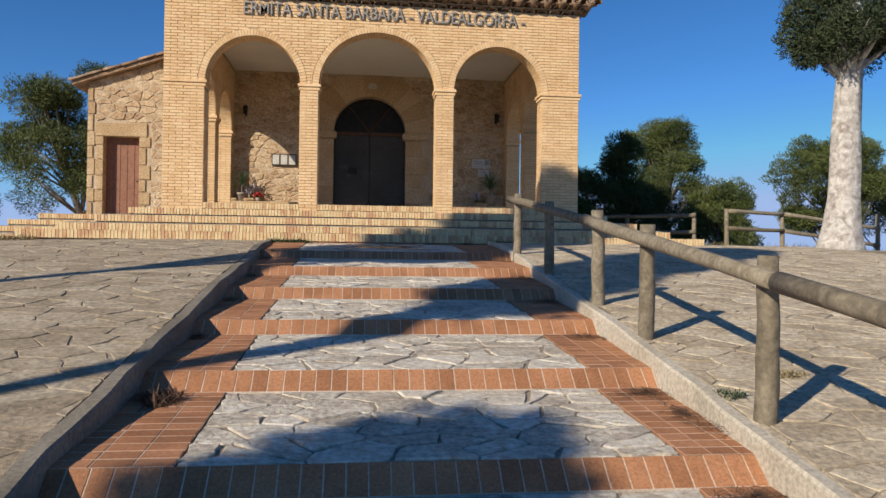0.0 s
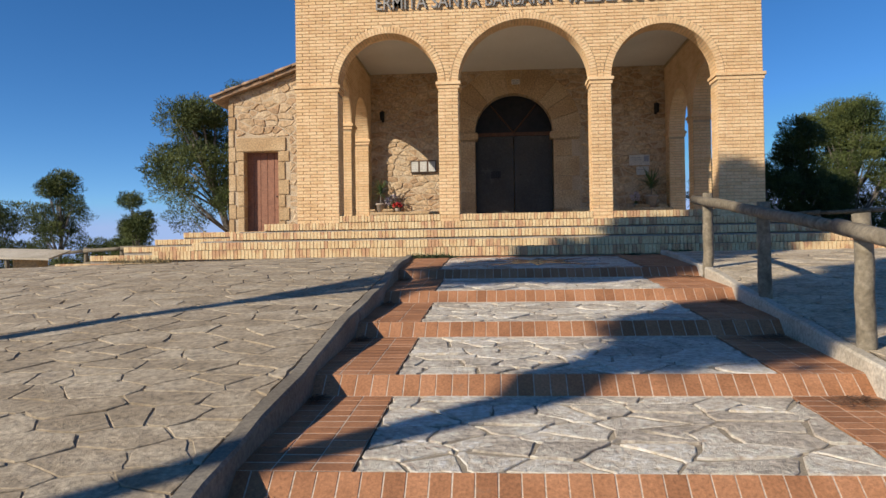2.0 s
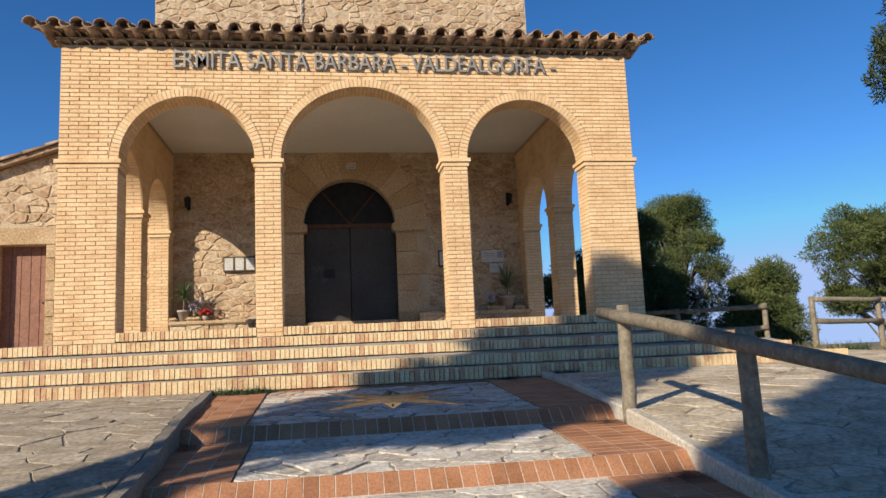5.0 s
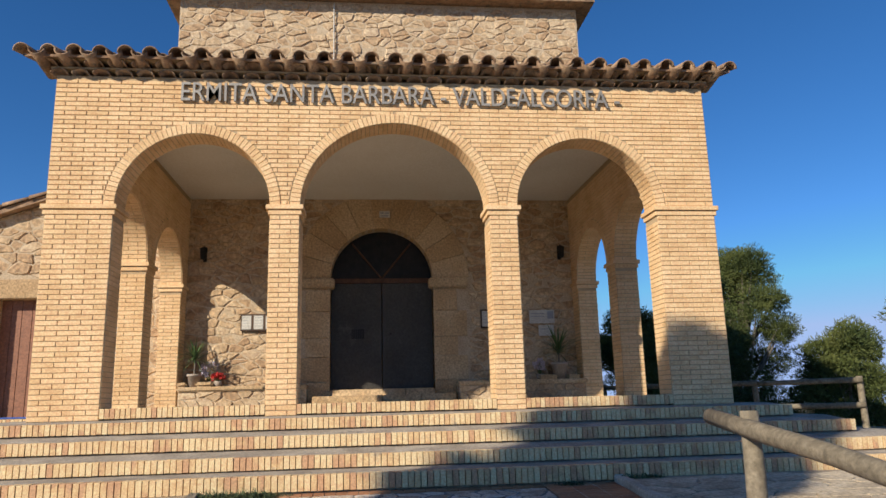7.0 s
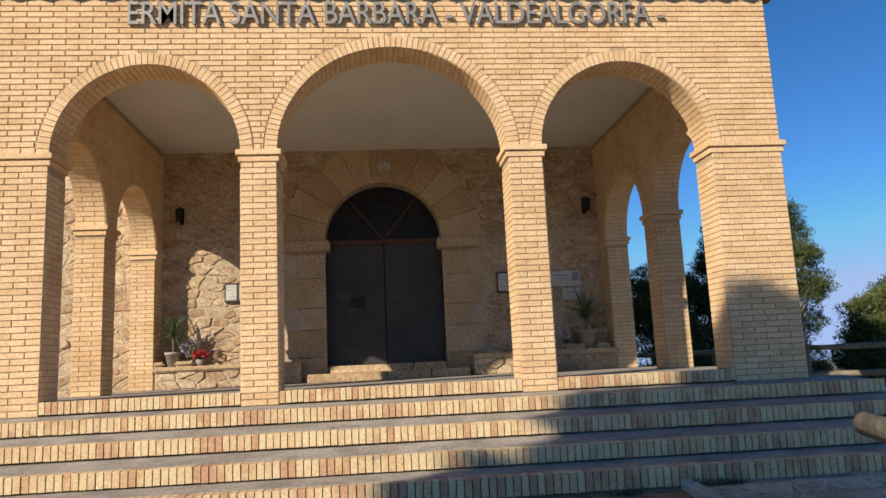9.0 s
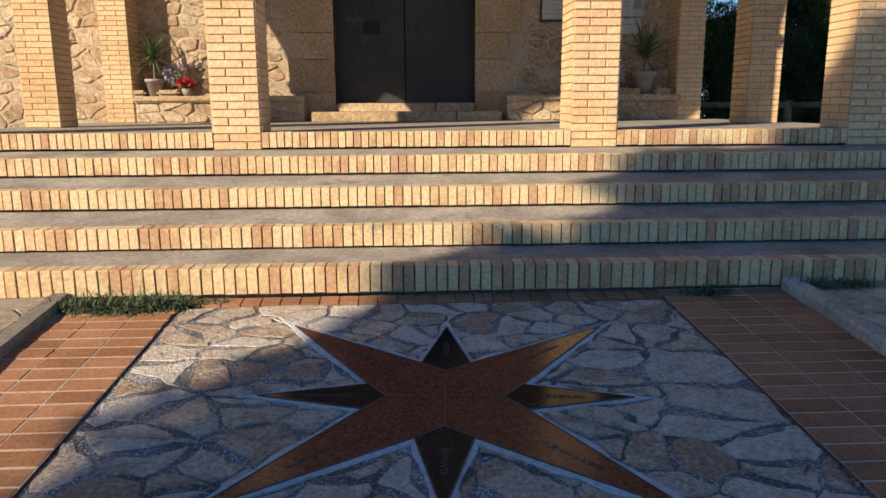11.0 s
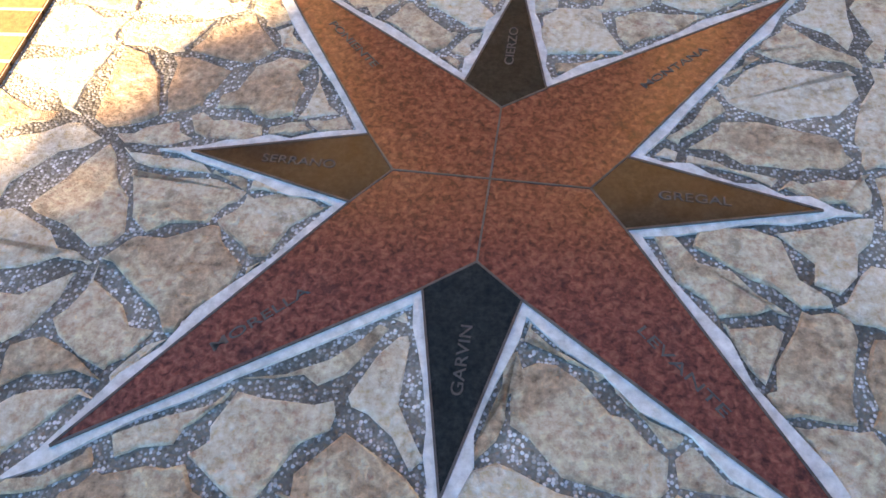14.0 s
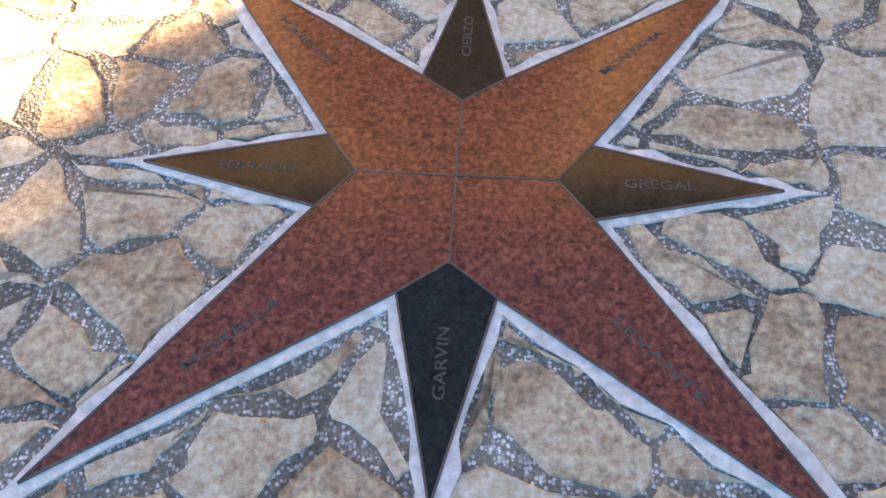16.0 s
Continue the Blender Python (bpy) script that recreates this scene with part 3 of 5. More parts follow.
def soffit_bricks(s, arches, place, depth, low):
    """Bricks on the underside of arches and down the jambs' inner sides."""
    for c, r, spring, rise in arches:
        m = max(8, round(math.pi * r / COURSE))
        for i in range(m):
            t0, t1 = math.pi * (i + 0.08) / m, math.pi * (i + 0.92) / m
            split = 0.25 if i % 2 else 0.12
            for w0, w1 in ((0.004, split - 0.005), (split + 0.005, depth - 0.004)):
                v = []
                for k in (0.0, 0.007):
                    for t, w in ((t0, w0), (t1, w0), (t1, w1), (t0, w1)):
                        v.append(place(c - (r - k) * math.cos(t), w, spring + (rise - k) * math.sin(t)))
                s.add(v, [(4, 5, 6, 7), (0, 1, 5, 4), (1, 2, 6, 5), (2, 3, 7, 6), (3, 0, 4, 7)])
        n = int((spring - 0.14 - low) / COURSE)
        for side in (-1, 1):
            for j in range(n):
                za, zb = low + j * COURSE + JOINT / 2, low + (j + 1) * COURSE - JOINT / 2
                split = 0.25 if j % 2 else 0.12
                for w0, w1 in ((0.004, split - 0.005), (split + 0.005, depth - 0.004)):
                    v = [place(c + side * (r - k), w, z) for k in (0.0, 0.007) for w, z in ((w0, za), (w1, za), (w1, zb), (w0, zb))]
                    s.add(v, [(4, 5, 6, 7), (0, 1, 5, 4), (1, 2, 6, 5), (2, 3, 7, 6), (3, 0, 4, 7)])


PORCH = empty("wall_porch_front", "yellow brick porch front with three round arches", "wall", "structure")
front = lambda u, w, z: (u, w, z)
s = Soup()
arch_wall(s, -4.05, 4.05, 0.59, TOP, ARCHES, front, DEPTH)
part("wall_core", s.mesh("wall_core", M_MORTAR), PORCH)
s = Soup()
brick_face(s, -4.05, 4.05, 3.055, TOP, ARCHES, front)
soffit_bricks(s, ARCHES, front, DEPTH, 0.72)
tagged(part("wall_bricks", s.mesh("wall_bricks", M_BRICK), PORCH, "yellow facing bricks with pale joints"), kind="stuff")


def pier_bricks(parent, x0, x1, z0, z1):
    """Bricks of a pier's front, one by one."""
    n = int(round((z1 - z0) / COURSE))
    w = x1 - x0
    for j in range(n):
        z = z0 + j * (z1 - z0) / n + JOINT / 2
        cuts = [0.0]
        u = 0.12 if j % 2 else 0.245
        while u < w - 0.06:
            cuts.append(u)
            u += LONG
        cuts.append(w)
        for a, b in zip(cuts, cuts[1:]):
            brick_object(parent, b - a - JOINT, 0.02, COURSE - JOINT, (x0 + a + JOINT / 2, -0.008 - random.uniform(0, 0.002), z), M_BRICK_ONE)


def impost(parent, x0, x1, y0, y1, z, sides=True):
    """Two projecting brick courses under an arch's spring."""
    for k, out in ((0, 0.022), (1, 0.045)):
        me = box_mesh("impost_course", M_BRICK_ONE, x0 - out, x1 + out, y0 - out, y1 + out, z - 0.125 + k * 0.064, z - 0.125 + k * 0.064 + 0.056, 0.004)
        part("impost_course", me, parent)


for a, b in ((-4.05, -3.29), (-1.5, -1.15), (1.15, 1.5), (3.29, 4.05)):
    impost(PORCH, a, b, 0.0, DEPTH, 3.055)

SIDE_ARCH = [(1.125, 0.755, 2.72, 0.78), (3.045, 0.805, 2.72, 0.78)]


def side_wall(name, x_in, x_out, label):
    """A side of the porch: a thinner arcade of two arches."""
    sign = 1 if x_out > x_in else -1
    t = abs(x_out - x_in)
    top = empty(name, label, "wall", "structure")
    inner = lambda u, w, z: (x_in + sign * w, u, z)
    outer = lambda u, w, z: (x_out - sign * w, u, z)
    s = Soup()
    arch_wall(s, DEPTH, 4.2, 0.59, TOP, SIDE_ARCH, inner, t)
    part("wall_core", s.mesh("wall_core", M_MORTAR), top)
    s = Soup()
    for face in (inner, outer):
        brick_face(s, DEPTH, 4.2, 0.712, TOP if face is outer else 4.29, SIDE_ARCH, face)
    soffit_bricks(s, SIDE_ARCH, inner, t, 0.712)
    tagged(part("wall_bricks", s.mesh("wall_bricks", M_BRICK), top, "yellow facing bricks with pale joints"), kind="stuff")
    lo, hi = min(x_in, x_out), max(x_in, x_out)
    impost(top, lo, hi, 1.88, 2.24, 2.73)
    impost(top, lo, hi, 3.85, 4.15, 2.73)


side_wall("wall_porch_left", -3.44, -3.775, "yellow brick side arcade of the porch, two arches")
side_wall("wall_porch_right", 3.38, 3.71, "yellow brick side arcade of the porch, two arches")
obj("ceiling", box_mesh("ceiling", M_PLASTER, -3.435, 3.375, DEPTH, 4.19, 4.31, 4.6), None, "plain whitewashed porch ceiling", "ceiling", "structure")

# ---- the church behind ----
DOOR_X, DOOR_R, DOOR_Z0, DOOR_SPRING = -0.08, 0.905, 0.93, 2.87


def lay_stones(parent, x0, x1, z0, z1, y, dx, dy, seed, holes=(), thick=0.022, slope=None, gap=0.005, single=None):
    """Rubble stones on a wall that faces the ramp; holes are tests (x, z). Those that single() picks are pieces of their own."""
    rng = random.Random(seed)
    rest = Soup()
    for poly in cells(x0, x1, z0, z1, dx, dy, rng, 0.48, 0.1):
        cx, cz = sum(p[0] for p in poly) / len(poly), sum(p[1] for p in poly) / len(poly)
        if any(h(cx, cz) for h in holes):
            continue
        for _ in range(10):
            if not any(h(px, pz) for h in holes for px, pz in poly):
                break
            poly = [(px + 0.12 * (cx - px), pz + 0.12 * (cz - pz)) if any(h(px, pz) for h in holes) else (px, pz) for px, pz in poly]
        if slope:
            poly = [(px, min(pz, slope(px))) for px, pz in poly]
            if max(p[1] for p in poly) - min(p[1] for p in poly) < 0.05:
                continue
        alone = single is not None and single(cx, cz)
        s = Soup() if alone else rest
        prism(s, ragged(shrink(poly, gap), rng, 0.10, 0.24), (0, y, 0), (1, 0, 0), (0, 0, 1), (0, -1, 0), -0.02, rng.uniform(0.004, thick), 0.014, 0.05)
        if alone:
            part("stone", s.mesh("stone", M_WALLSTONE_ONE), parent)
    if rest.v:
        tagged(part("wall_stones", rest.mesh("wall_stones", M_WALLSTONE), parent, "irregular tan sandstone rubble"), kind="stuff")


def wall_with_door(name, x0, x1, z0, z1, y0, y1, c, r, zb, spring, mat, rise=None):
    s = Soup()
    arch_wall(s, x0, x1, z0, z1, [(c, r, spring, rise if rise is not None else r)], lambda u, w, z: (u, y0 + w, z), y1 - y0)
    box(s, c - r, c + r, y0 + 0.001, y1, z0, zb)
    return s.mesh(name, mat)


CHURCH = empty("wall_church", "rubble sandstone church front with arched doorway", "wall", "structure")
part("wall_core", wall_with_door("wall_core", -3.8, 3.8, 0.3, 8.25, 4.2, 4.75, DOOR_X, DOOR_R, DOOR_Z0, DOOR_SPRING, M_WALLMORTAR), CHURCH)
part("side_core", box_mesh("side_core", M_WALLMORTAR, -3.8, -3.3, 4.76, 14, 0.3, 8.25), CHURCH)
part("side_core", box_mesh("side_core", M_WALLMORTAR, 3.3, 3.8, 4.76, 14, 0.3, 8.25), CHURCH)
part("back_core", box_mesh("back_core", M_WALLMORTAR, -3.29, 3.29, 13.5, 14, 0.3, 8.25), CHURCH)
part("roof_core", box_mesh("roof_core", M_ROOFTILE, -4.1, 4.1, 3.9, 14.2, 8.26, 8.4), CHURCH)
ARCH_OUT = 1.55
round_door = lambda x, z: abs(x - DOOR_X) < ARCH_OUT - 0.02 and (z < DOOR_SPRING or (x - DOOR_X) ** 2 + (z - DOOR_SPRING) ** 2 < (ARCH_OUT - 0.02) ** 2)
lay_stones(CHURCH, -3.79, 3.79, 0.7, 4.5, 4.2, 0.25, 0.13, 21, [lambda x, z: abs(x - DOOR_X) < 1.42 and z < DOOR_SPRING, round_door], single=lambda x, z: z < 3.0)
lay_stones(CHURCH, -3.79, 3.79, 5.6, 8.2, 4.2, 0.22, 0.13, 22, [lambda x, z: -0.62 < x < 0.36 and 6.55 < z < 6.97])


def voussoirs():
    """The dressed stones of the doorway: jambs, imposts and arch."""
    n = 11
    for i in range(n):
        t0, t1 = math.pi * (i + 0.012) / n, math.pi * (i + 0.988) / n
        pts = []
        r1 = ARCH_OUT + (0.12 if i == n // 2 else 0.0)
        for t in (t0, (t0 + t1) / 2, t1):
            pts.append((DOOR_X - DOOR_R * math.cos(t), DOOR_SPRING + DOOR_R * math.sin(t)))
        for t in (t1, (t0 + t1) / 2, t0):
            pts.append((DOOR_X - r1 * math.cos(t), DOOR_SPRING + r1 * math.sin(t)))
        s = Soup()
        v = [(x, 4.165, z) for x, z in pts] + [(x, 4.4, z) for x, z in pts]
        s.add(v, [(0, 1, 4, 5), (1, 2, 3, 4), (6, 7, 1, 0), (7, 8, 2, 1), (8, 9, 3, 2), (9, 10, 4, 3), (10, 11, 5, 4), (11, 6, 0, 5)])
        part("voussoir", s.mesh("voussoir", M_ASHLAR), CHURCH)
    for side in (-1, 1):
        z = DOOR_Z0 - 0.22
        k = 0
        while z < DOOR_SPRING - 0.2:
            h = [0.36, 0.42, 0.33, 0.46, 0.38, 0.4][k % 6]
            h = min(h, DOOR_SPRING - 0.18 - z)
            w = 0.42 + 0.17 * (k % 2)
            a, b = DOOR_X + side * DOOR_R, DOOR_X + side * (DOOR_R + w)
            part("jamb_stone", box_mesh("jamb_stone", M_ASHLAR, min(a, b), max(a, b), 4.168, 4.4, z + 0.004, z + h - 0.004, 0.006), CHURCH)
            z += h
            k += 1
        a, b = DOOR_X + side * (DOOR_R - 0.07), DOOR_X + side * (ARCH_OUT - 0.03)
        part("impost_stone", box_mesh("impost_stone", M_ASHLAR, min(a, b), max(a, b), 4.10, 4.4, DOOR_SPRING - 0.175, DOOR_SPRING - 0.005, 0.02), CHURCH)


voussoirs()


def church_door():
    door = empty("door_1", "tall grey sheet-iron double door under a dark fanlight", "door", "structure")
    for a, b in ((DOOR_X - DOOR_R, DOOR_X - 0.004), (DOOR_X + 0.004, DOOR_X + DOOR_R)):
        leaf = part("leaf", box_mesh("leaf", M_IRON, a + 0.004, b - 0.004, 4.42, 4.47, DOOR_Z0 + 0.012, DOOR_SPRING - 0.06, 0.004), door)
    part("transom", box_mesh("transom", M_RUST, DOOR_X - DOOR_R + 0.003, DOOR_X + DOOR_R - 0.003, 4.405, 4.465, DOOR_SPRING - 0.055, DOOR_SPRING + 0.03, 0.004), door, "brown iron transom bar")
    N = 20
    pts = [(DOOR_X - (DOOR_R - 0.002) * math.cos(math.pi * i / N), DOOR_SPRING + 0.03 + (DOOR_R - 0.034) * math.sin(math.pi * i / N)) for i in range(N + 1)]
    s = Soup()
    s.add([(x, 4.46, z) for x, z in pts], [tuple(range(N + 1))])
    part("fanlight", s.mesh("fanlight", M_BLACK), door, "dark fanlight panel")
    for a in (52, 128):
        s = Soup()
        t = radians(a)
        tube(s, [(DOOR_X, 4.44, DOOR_SPRING + 0.03), (DOOR_X + 0.86 * math.cos(t), 4.44, DOOR_SPRING + 0.86 * math.sin(t))], [0.018, 0.018], 6)
        part("fanlight_bar", s.mesh("fanlight_bar", M_RUST), door, "rusty spoke of the fanlight")
    grille = part("peephole", box_mesh("peephole", M_BLACK, -0.62, -0.40, 4.405, 4.42, 1.82, 1.99, 0.003), door, "small black barred peephole")
    for k in range(5):
        part("bar", box_mesh("bar", M_IRON, -0.60 + k * 0.04, -0.592 + k * 0.04, 4.396, 4.404, 1.825, 1.985), door)
    s = Soup()
    tube(s, [(0.07, 4.418, 1.9), (0.07, 4.38, 1.9)], [0.016, 0.02], 8)
    part("knob", s.mesh("knob", M_BLACK), door)
    return door


church_door()
for k, (a, b) in enumerate(((-1.25, -0.1), (-0.09, 0.55), (0.56, 1.12))):
    obj("doorstep", box_mesh("doorstep", M_ASHLAR, a, b, 3.72, 4.2, 0.7, 0.83, 0.012), None, "worn sandstone block forming the doorstep", "step", group="doorstep blocks")
for k, (a, b) in enumerate(((-0.94, 0.3), (0.31, 0.80))):
    obj("threshold", box_mesh("threshold", M_ASHLAR, a, b, 4.05, 4.41, 0.82, 0.935, 0.012), None, "sandstone threshold block under the iron door", "threshold", group="threshold blocks")


def bench(name, x0, x1):
    top = empty(name, "low rubble stone bench against the church wall", "bench", at=((x0 + x1) / 2, 3.9, 0.7))
    part("body", box_mesh("body", M_WALLMORTAR, x0, x1, 3.8, 4.2, 0.7, 0.955), top)
    rng = random.Random(8)
    s = Soup()
    for poly in cells(x0, x1, 0.71, 0.955, 0.22, 0.12, rng):
        prism(s, worn(shrink(poly, 0.01), rng, 0.3), (0, 3.8, 0), (1, 0, 0), (0, 0, 1), (0, -1, 0), -0.02, rng.uniform(0.008, 0.03), 0.008, 0.04)
    tagged(part("rubble", s.mesh("rubble", M_WALLSTONE), top), kind="stuff")
    part("seat", box_mesh("seat", M_ASHLAR, x0 - 0.02, x1 + 0.02, 3.74, 4.19, 0.955, 1.03, 0.02), top, "worn flat sandstone seat slab")


bench("stone_bench", -3.4, -1.35)
bench("stone_bench", 1.2, 3.4)

# ---- the side building ----
WING_X0, WING_Y = -6.87, 4.2
wing_slope = lambda x: 4.42 + (x + 5.25) * 0.347
WING = empty("wall_side_building", "tan rubble sandstone side building with quoins", "wall", "structure")
WD0, WD1, WDZ0, WDZ1 = -6.51, -5.67, 0.605, 2.57


def wing_core():
    s = Soup()
    y0, y1 = WING_Y, WING_Y + 0.5
    for a, b, z0 in ((WING_X0, WD0, 0.2), (WD1, -3.81, 0.2), (WD0, WD1, WDZ1)):
        za, zb = wing_slope(a), wing_slope(b)
        v = [(a, y0, z0), (b, y0, z0), (b, y0, zb), (a, y0, za), (a, y1, z0), (b, y1, z0), (b, y1, zb), (a, y1, za)]
        s.add(v, [(0, 1, 2, 3), (5, 4, 7, 6), (4, 0, 3, 7), (1, 5, 6, 2), (3, 2, 6, 7), (0, 4, 5, 1)])
    box(s, WING_X0, WING_X0 + 0.5, y1, 11.0, -1.0, wing_slope(WING_X0))
    return s.mesh("wall_core", M_WALLMORTAR)


part("wall_core", wing_core(), WING)
lay_stones(WING, WING_X0, -3.81, 0.6, 4.9, WING_Y, 0.26, 0.16, 31,
               [lambda x, z: WD0 - 0.3 < x < WD1 + 0.26 and z < WDZ1 + 0.33, lambda x, z: x < WING_X0 + 0.17 and z < 3.45], slope=lambda x: wing_slope(x) - 0.02, single=lambda x, z: x < -3.9)
rng = random.Random(9)
z = 0.6
k = 0
while z < 3.45:
    h = rng.uniform(0.3, 0.42)
    part("quoin", box_mesh("quoin", M_ASHLAR, WING_X0 - 0.012, WING_X0 + (0.165 if k % 2 else 0.12), WING_Y - 0.03, WING_Y + 0.3, z + 0.006, z + h - 0.006, 0.012), WING)
    z += h
    k += 1
for side, x in ((-1, WD0), (1, WD1)):
    z, k = 0.6, 0
    while z < WDZ1 - 0.05:
        h = min(rng.uniform(0.28, 0.44), WDZ1 - z)
        w = 0.15 + 0.04 * (k % 2) if side < 0 else 0.16 + 0.1 * (k % 2)
        a, b = (x - w, x + 0.005) if side < 0 else (x - 0.005, x + w)
        part("jamb_stone", box_mesh("jamb_stone", M_ASHLAR, a, b, WING_Y - 0.028, WING_Y + 0.25, z + 0.005, z + h - 0.005, 0.012), WING)
        z += h
        k += 1
part("lintel", box_mesh("lintel", M_ASHLAR, WD0 - 0.19, WD1 + 0.18, WING_Y - 0.036, WING_Y + 0.25, WDZ1 - 0.004, WDZ1 + 0.32, 0.012), WING, "single dressed stone lintel")


def wing_door():
    door = empty("door_2", "closed reddish-brown plank door of the side building", "door", "structure")
    n = 5
    w = (WD1 - WD0) / n
    for k in range(n):
        part("plank", box_mesh("plank", M_DOOR, WD0 + k * w + 0.003, WD0 + (k + 1) * w - 0.003, WING_Y + 0.2, WING_Y + 0.24, WDZ0 + 0.015, WDZ1 - 0.004, 0.004), door)
    part("backing", box_mesh("backing", M_BOARD, WD0 + 0.001, WD1 - 0.001, WING_Y + 0.24, WING_Y + 0.27, WDZ0 + 0.01, WDZ1 - 0.002), door)
    s = Soup()
    tube(s, [(WD1 - 0.1, WING_Y + 0.2, 1.5), (WD1 - 0.1, WING_Y + 0.16, 1.5)], [0.015, 0.02], 8)
    part("knob", s.mesh("knob", M_BLACK), door)


wing_door()
obj("door_sill", box_mesh("door_sill", material("blue_paint", [(0.03, 0.08, 0.32), (0.05, 0.11, 0.40)], 4.0, 0.6, 0.1, 40), WD0 - 0.15, WD1 + 1.2, WING_Y - 0.12, WING_Y - 0.035, 0.598, 0.625, 0.004), None, "blue painted sill strip below the wall", "sill", "structure")


# ---- roofs ----
def tile_mesh(length, r0=0.095, r1=0.075, name="roof_tile"):
    """One curved clay tile, hollow down, along +y."""
    s = Soup()
    n = 8
    v = []
    for y, r in ((0.0, r0), (length, r1)):
        for t in (0.0, 0.014):
            for i in range(n + 1):
                a = math.pi * i / n
                v.append((-(r - t) * math.cos(a), y, (r - t) * math.sin(a) * 0.95))
    m = n + 1
    f = []
    for i in range(n):
        f += [(i, i + 1, 2 * m + i + 1, 2 * m + i), (m + i + 1, m + i, 3 * m + i, 3 * m + i + 1), (i + 1, i, m + i, m + i + 1), (2 * m + i, 2 * m + i + 1, 3 * m + i + 1, 3 * m + i)]
    f += [(0, 2 * m, 3 * m, m), (n, m + n, 3 * m + n, 2 * m + n)]
    s.add(v, f)
    return smooth(s.mesh(name, M_ROOFTILE))


TILE = tile_mesh(0.48)
TILE_LONG = tile_mesh(4.3)
EAVE_Y, EAVE_Z, ROOF_PITCH = -0.27, 4.87, radians(15)
ROOF = empty("porch_roof", "lean-to porch roof of weathered curved clay tiles", "roof", "structure")


def porch_roof():
    rng = random.Random(4)
    s = Soup()
    rise = math.tan(ROOF_PITCH)
    y1, z1 = 4.2, EAVE_Z + (4.2 - EAVE_Y) * rise
    box(s, 0, 0, 0, 0, 0, 0)
    s = Soup()
    zf = EAVE_Z - 0.04
    s.add([(-4.36, EAVE_Y + 0.06, zf), (4.36, EAVE_Y + 0.06, zf), (4.36, y1, z1 - 0.05), (-4.36, y1, z1 - 0.05), (-4.36, EAVE_Y + 0.06, zf - 0.03), (4.36, EAVE_Y + 0.06, zf - 0.03), (4.36, y1, z1 - 0.1), (-4.36, y1, z1 - 0.1)],
          [(0, 1, 2, 3), (5, 4, 7, 6), (4, 5, 1, 0), (0, 3, 7, 4), (1, 5, 6, 2)])
    part("deck", s.mesh("deck", M_ROOFTILE), ROOF)
    n = 30
    step = 8.7 / n
    for k in range(n + 1):
        x = -4.35 + k * step
        for row in range(2):
            ob = part("roof_tile", TILE, ROOF)
            y = EAVE_Y + row * 0.42
            ob.matrix_basis = pose(x + rng.uniform(-0.012, 0.012), y + rng.uniform(-0.015, 0.015), EAVE_Z - 0.03 + (y - EAVE_Y) * rise + 0.012 * row + rng.uniform(-0.006, 0.008), 15 + rng.uniform(-1.5, 1.5), rng.uniform(-4, 4), rng.uniform(-2, 2))
        ob = part("roof_tile_run", TILE_LONG, ROOF)
        ob.matrix_basis = pose(x, EAVE_Y + 0.75, EAVE_Z - 0.03 + 0.75 * rise, 15, 0, 0)
        if k < n:
            ob = part("channel_tile", TILE, ROOF)
            ob.matrix_basis = pose(x + step / 2, EAVE_Y + 0.02, EAVE_Z + 0.015, 15, 180 + rng.uniform(-4, 4), rng.uniform(-2, 2))
    for row, (y, z, count) in enumerate(((-0.07, 4.675, 33), (-0.16, 4.765, 32))):
        part("corbel_bed", box_mesh("corbel_bed", M_MORTAR, -4.05 + (-0.06 - 0.1 * row), 4.05 + 0.06 + 0.1 * row, y + 0.02, 0.36, z + 0.052, z + 0.078, 0.004), ROOF)
        for k in range(count):
            x = -4.02 - 0.1 * row + (8.04 + 0.2 * row) * k / (count - 1)
            ob = part("corbel_tile", TILE, ROOF)
            ob.matrix_basis = Matrix.Translation((x + rng.uniform(-0.01, 0.01), y + rng.uniform(-0.01, 0.01), z - 0.012)) @ pose(0, 0, 0, 0, rng.uniform(-4, 4), rng.uniform(-3, 3)) @ Matrix.Diagonal((1.05, 1, 0.7, 1))


porch_roof()
WROOF = empty("side_roof", "sloping roof edge of curved tiles over the side building", "roof", "structure")


def wing_roof():
    rng = random.Random(6)
    s = Soup()
    x0, x1 = -7.2, -3.82
    v = []
    for y in (4.02, 11.2):
        for dz in (0.0, 0.09):
            v += [(x0, y, wing_slope(x0) + 0.01 + dz), (x1, y, wing_slope(x1) + 0.01 + dz)]
    s.add(v, [(0, 1, 3, 2), (4, 6, 7, 5), (0, 4, 5, 1), (2, 3, 7, 6), (0, 2, 6, 4), (1, 5, 7, 3)])
    part("deck", s.mesh("deck", M_ROOFTILE), WROOF)
    ang = math.degrees(math.atan(0.347))
    for row in range(14):
        for k in range(9):
            x = x0 - 0.06 + k * 0.40
            ob = part("roof_tile", TILE, WROOF)
            ob.matrix_basis = pose(x + rng.uniform(-0.02, 0.02), 4.06 + row * 0.3, wing_slope(x) + 0.10 + rng.uniform(-0.01, 0.01), ang + rng.uniform(-1, 1), 0, -90 + rng.uniform(-3, 3))


wing_roof()


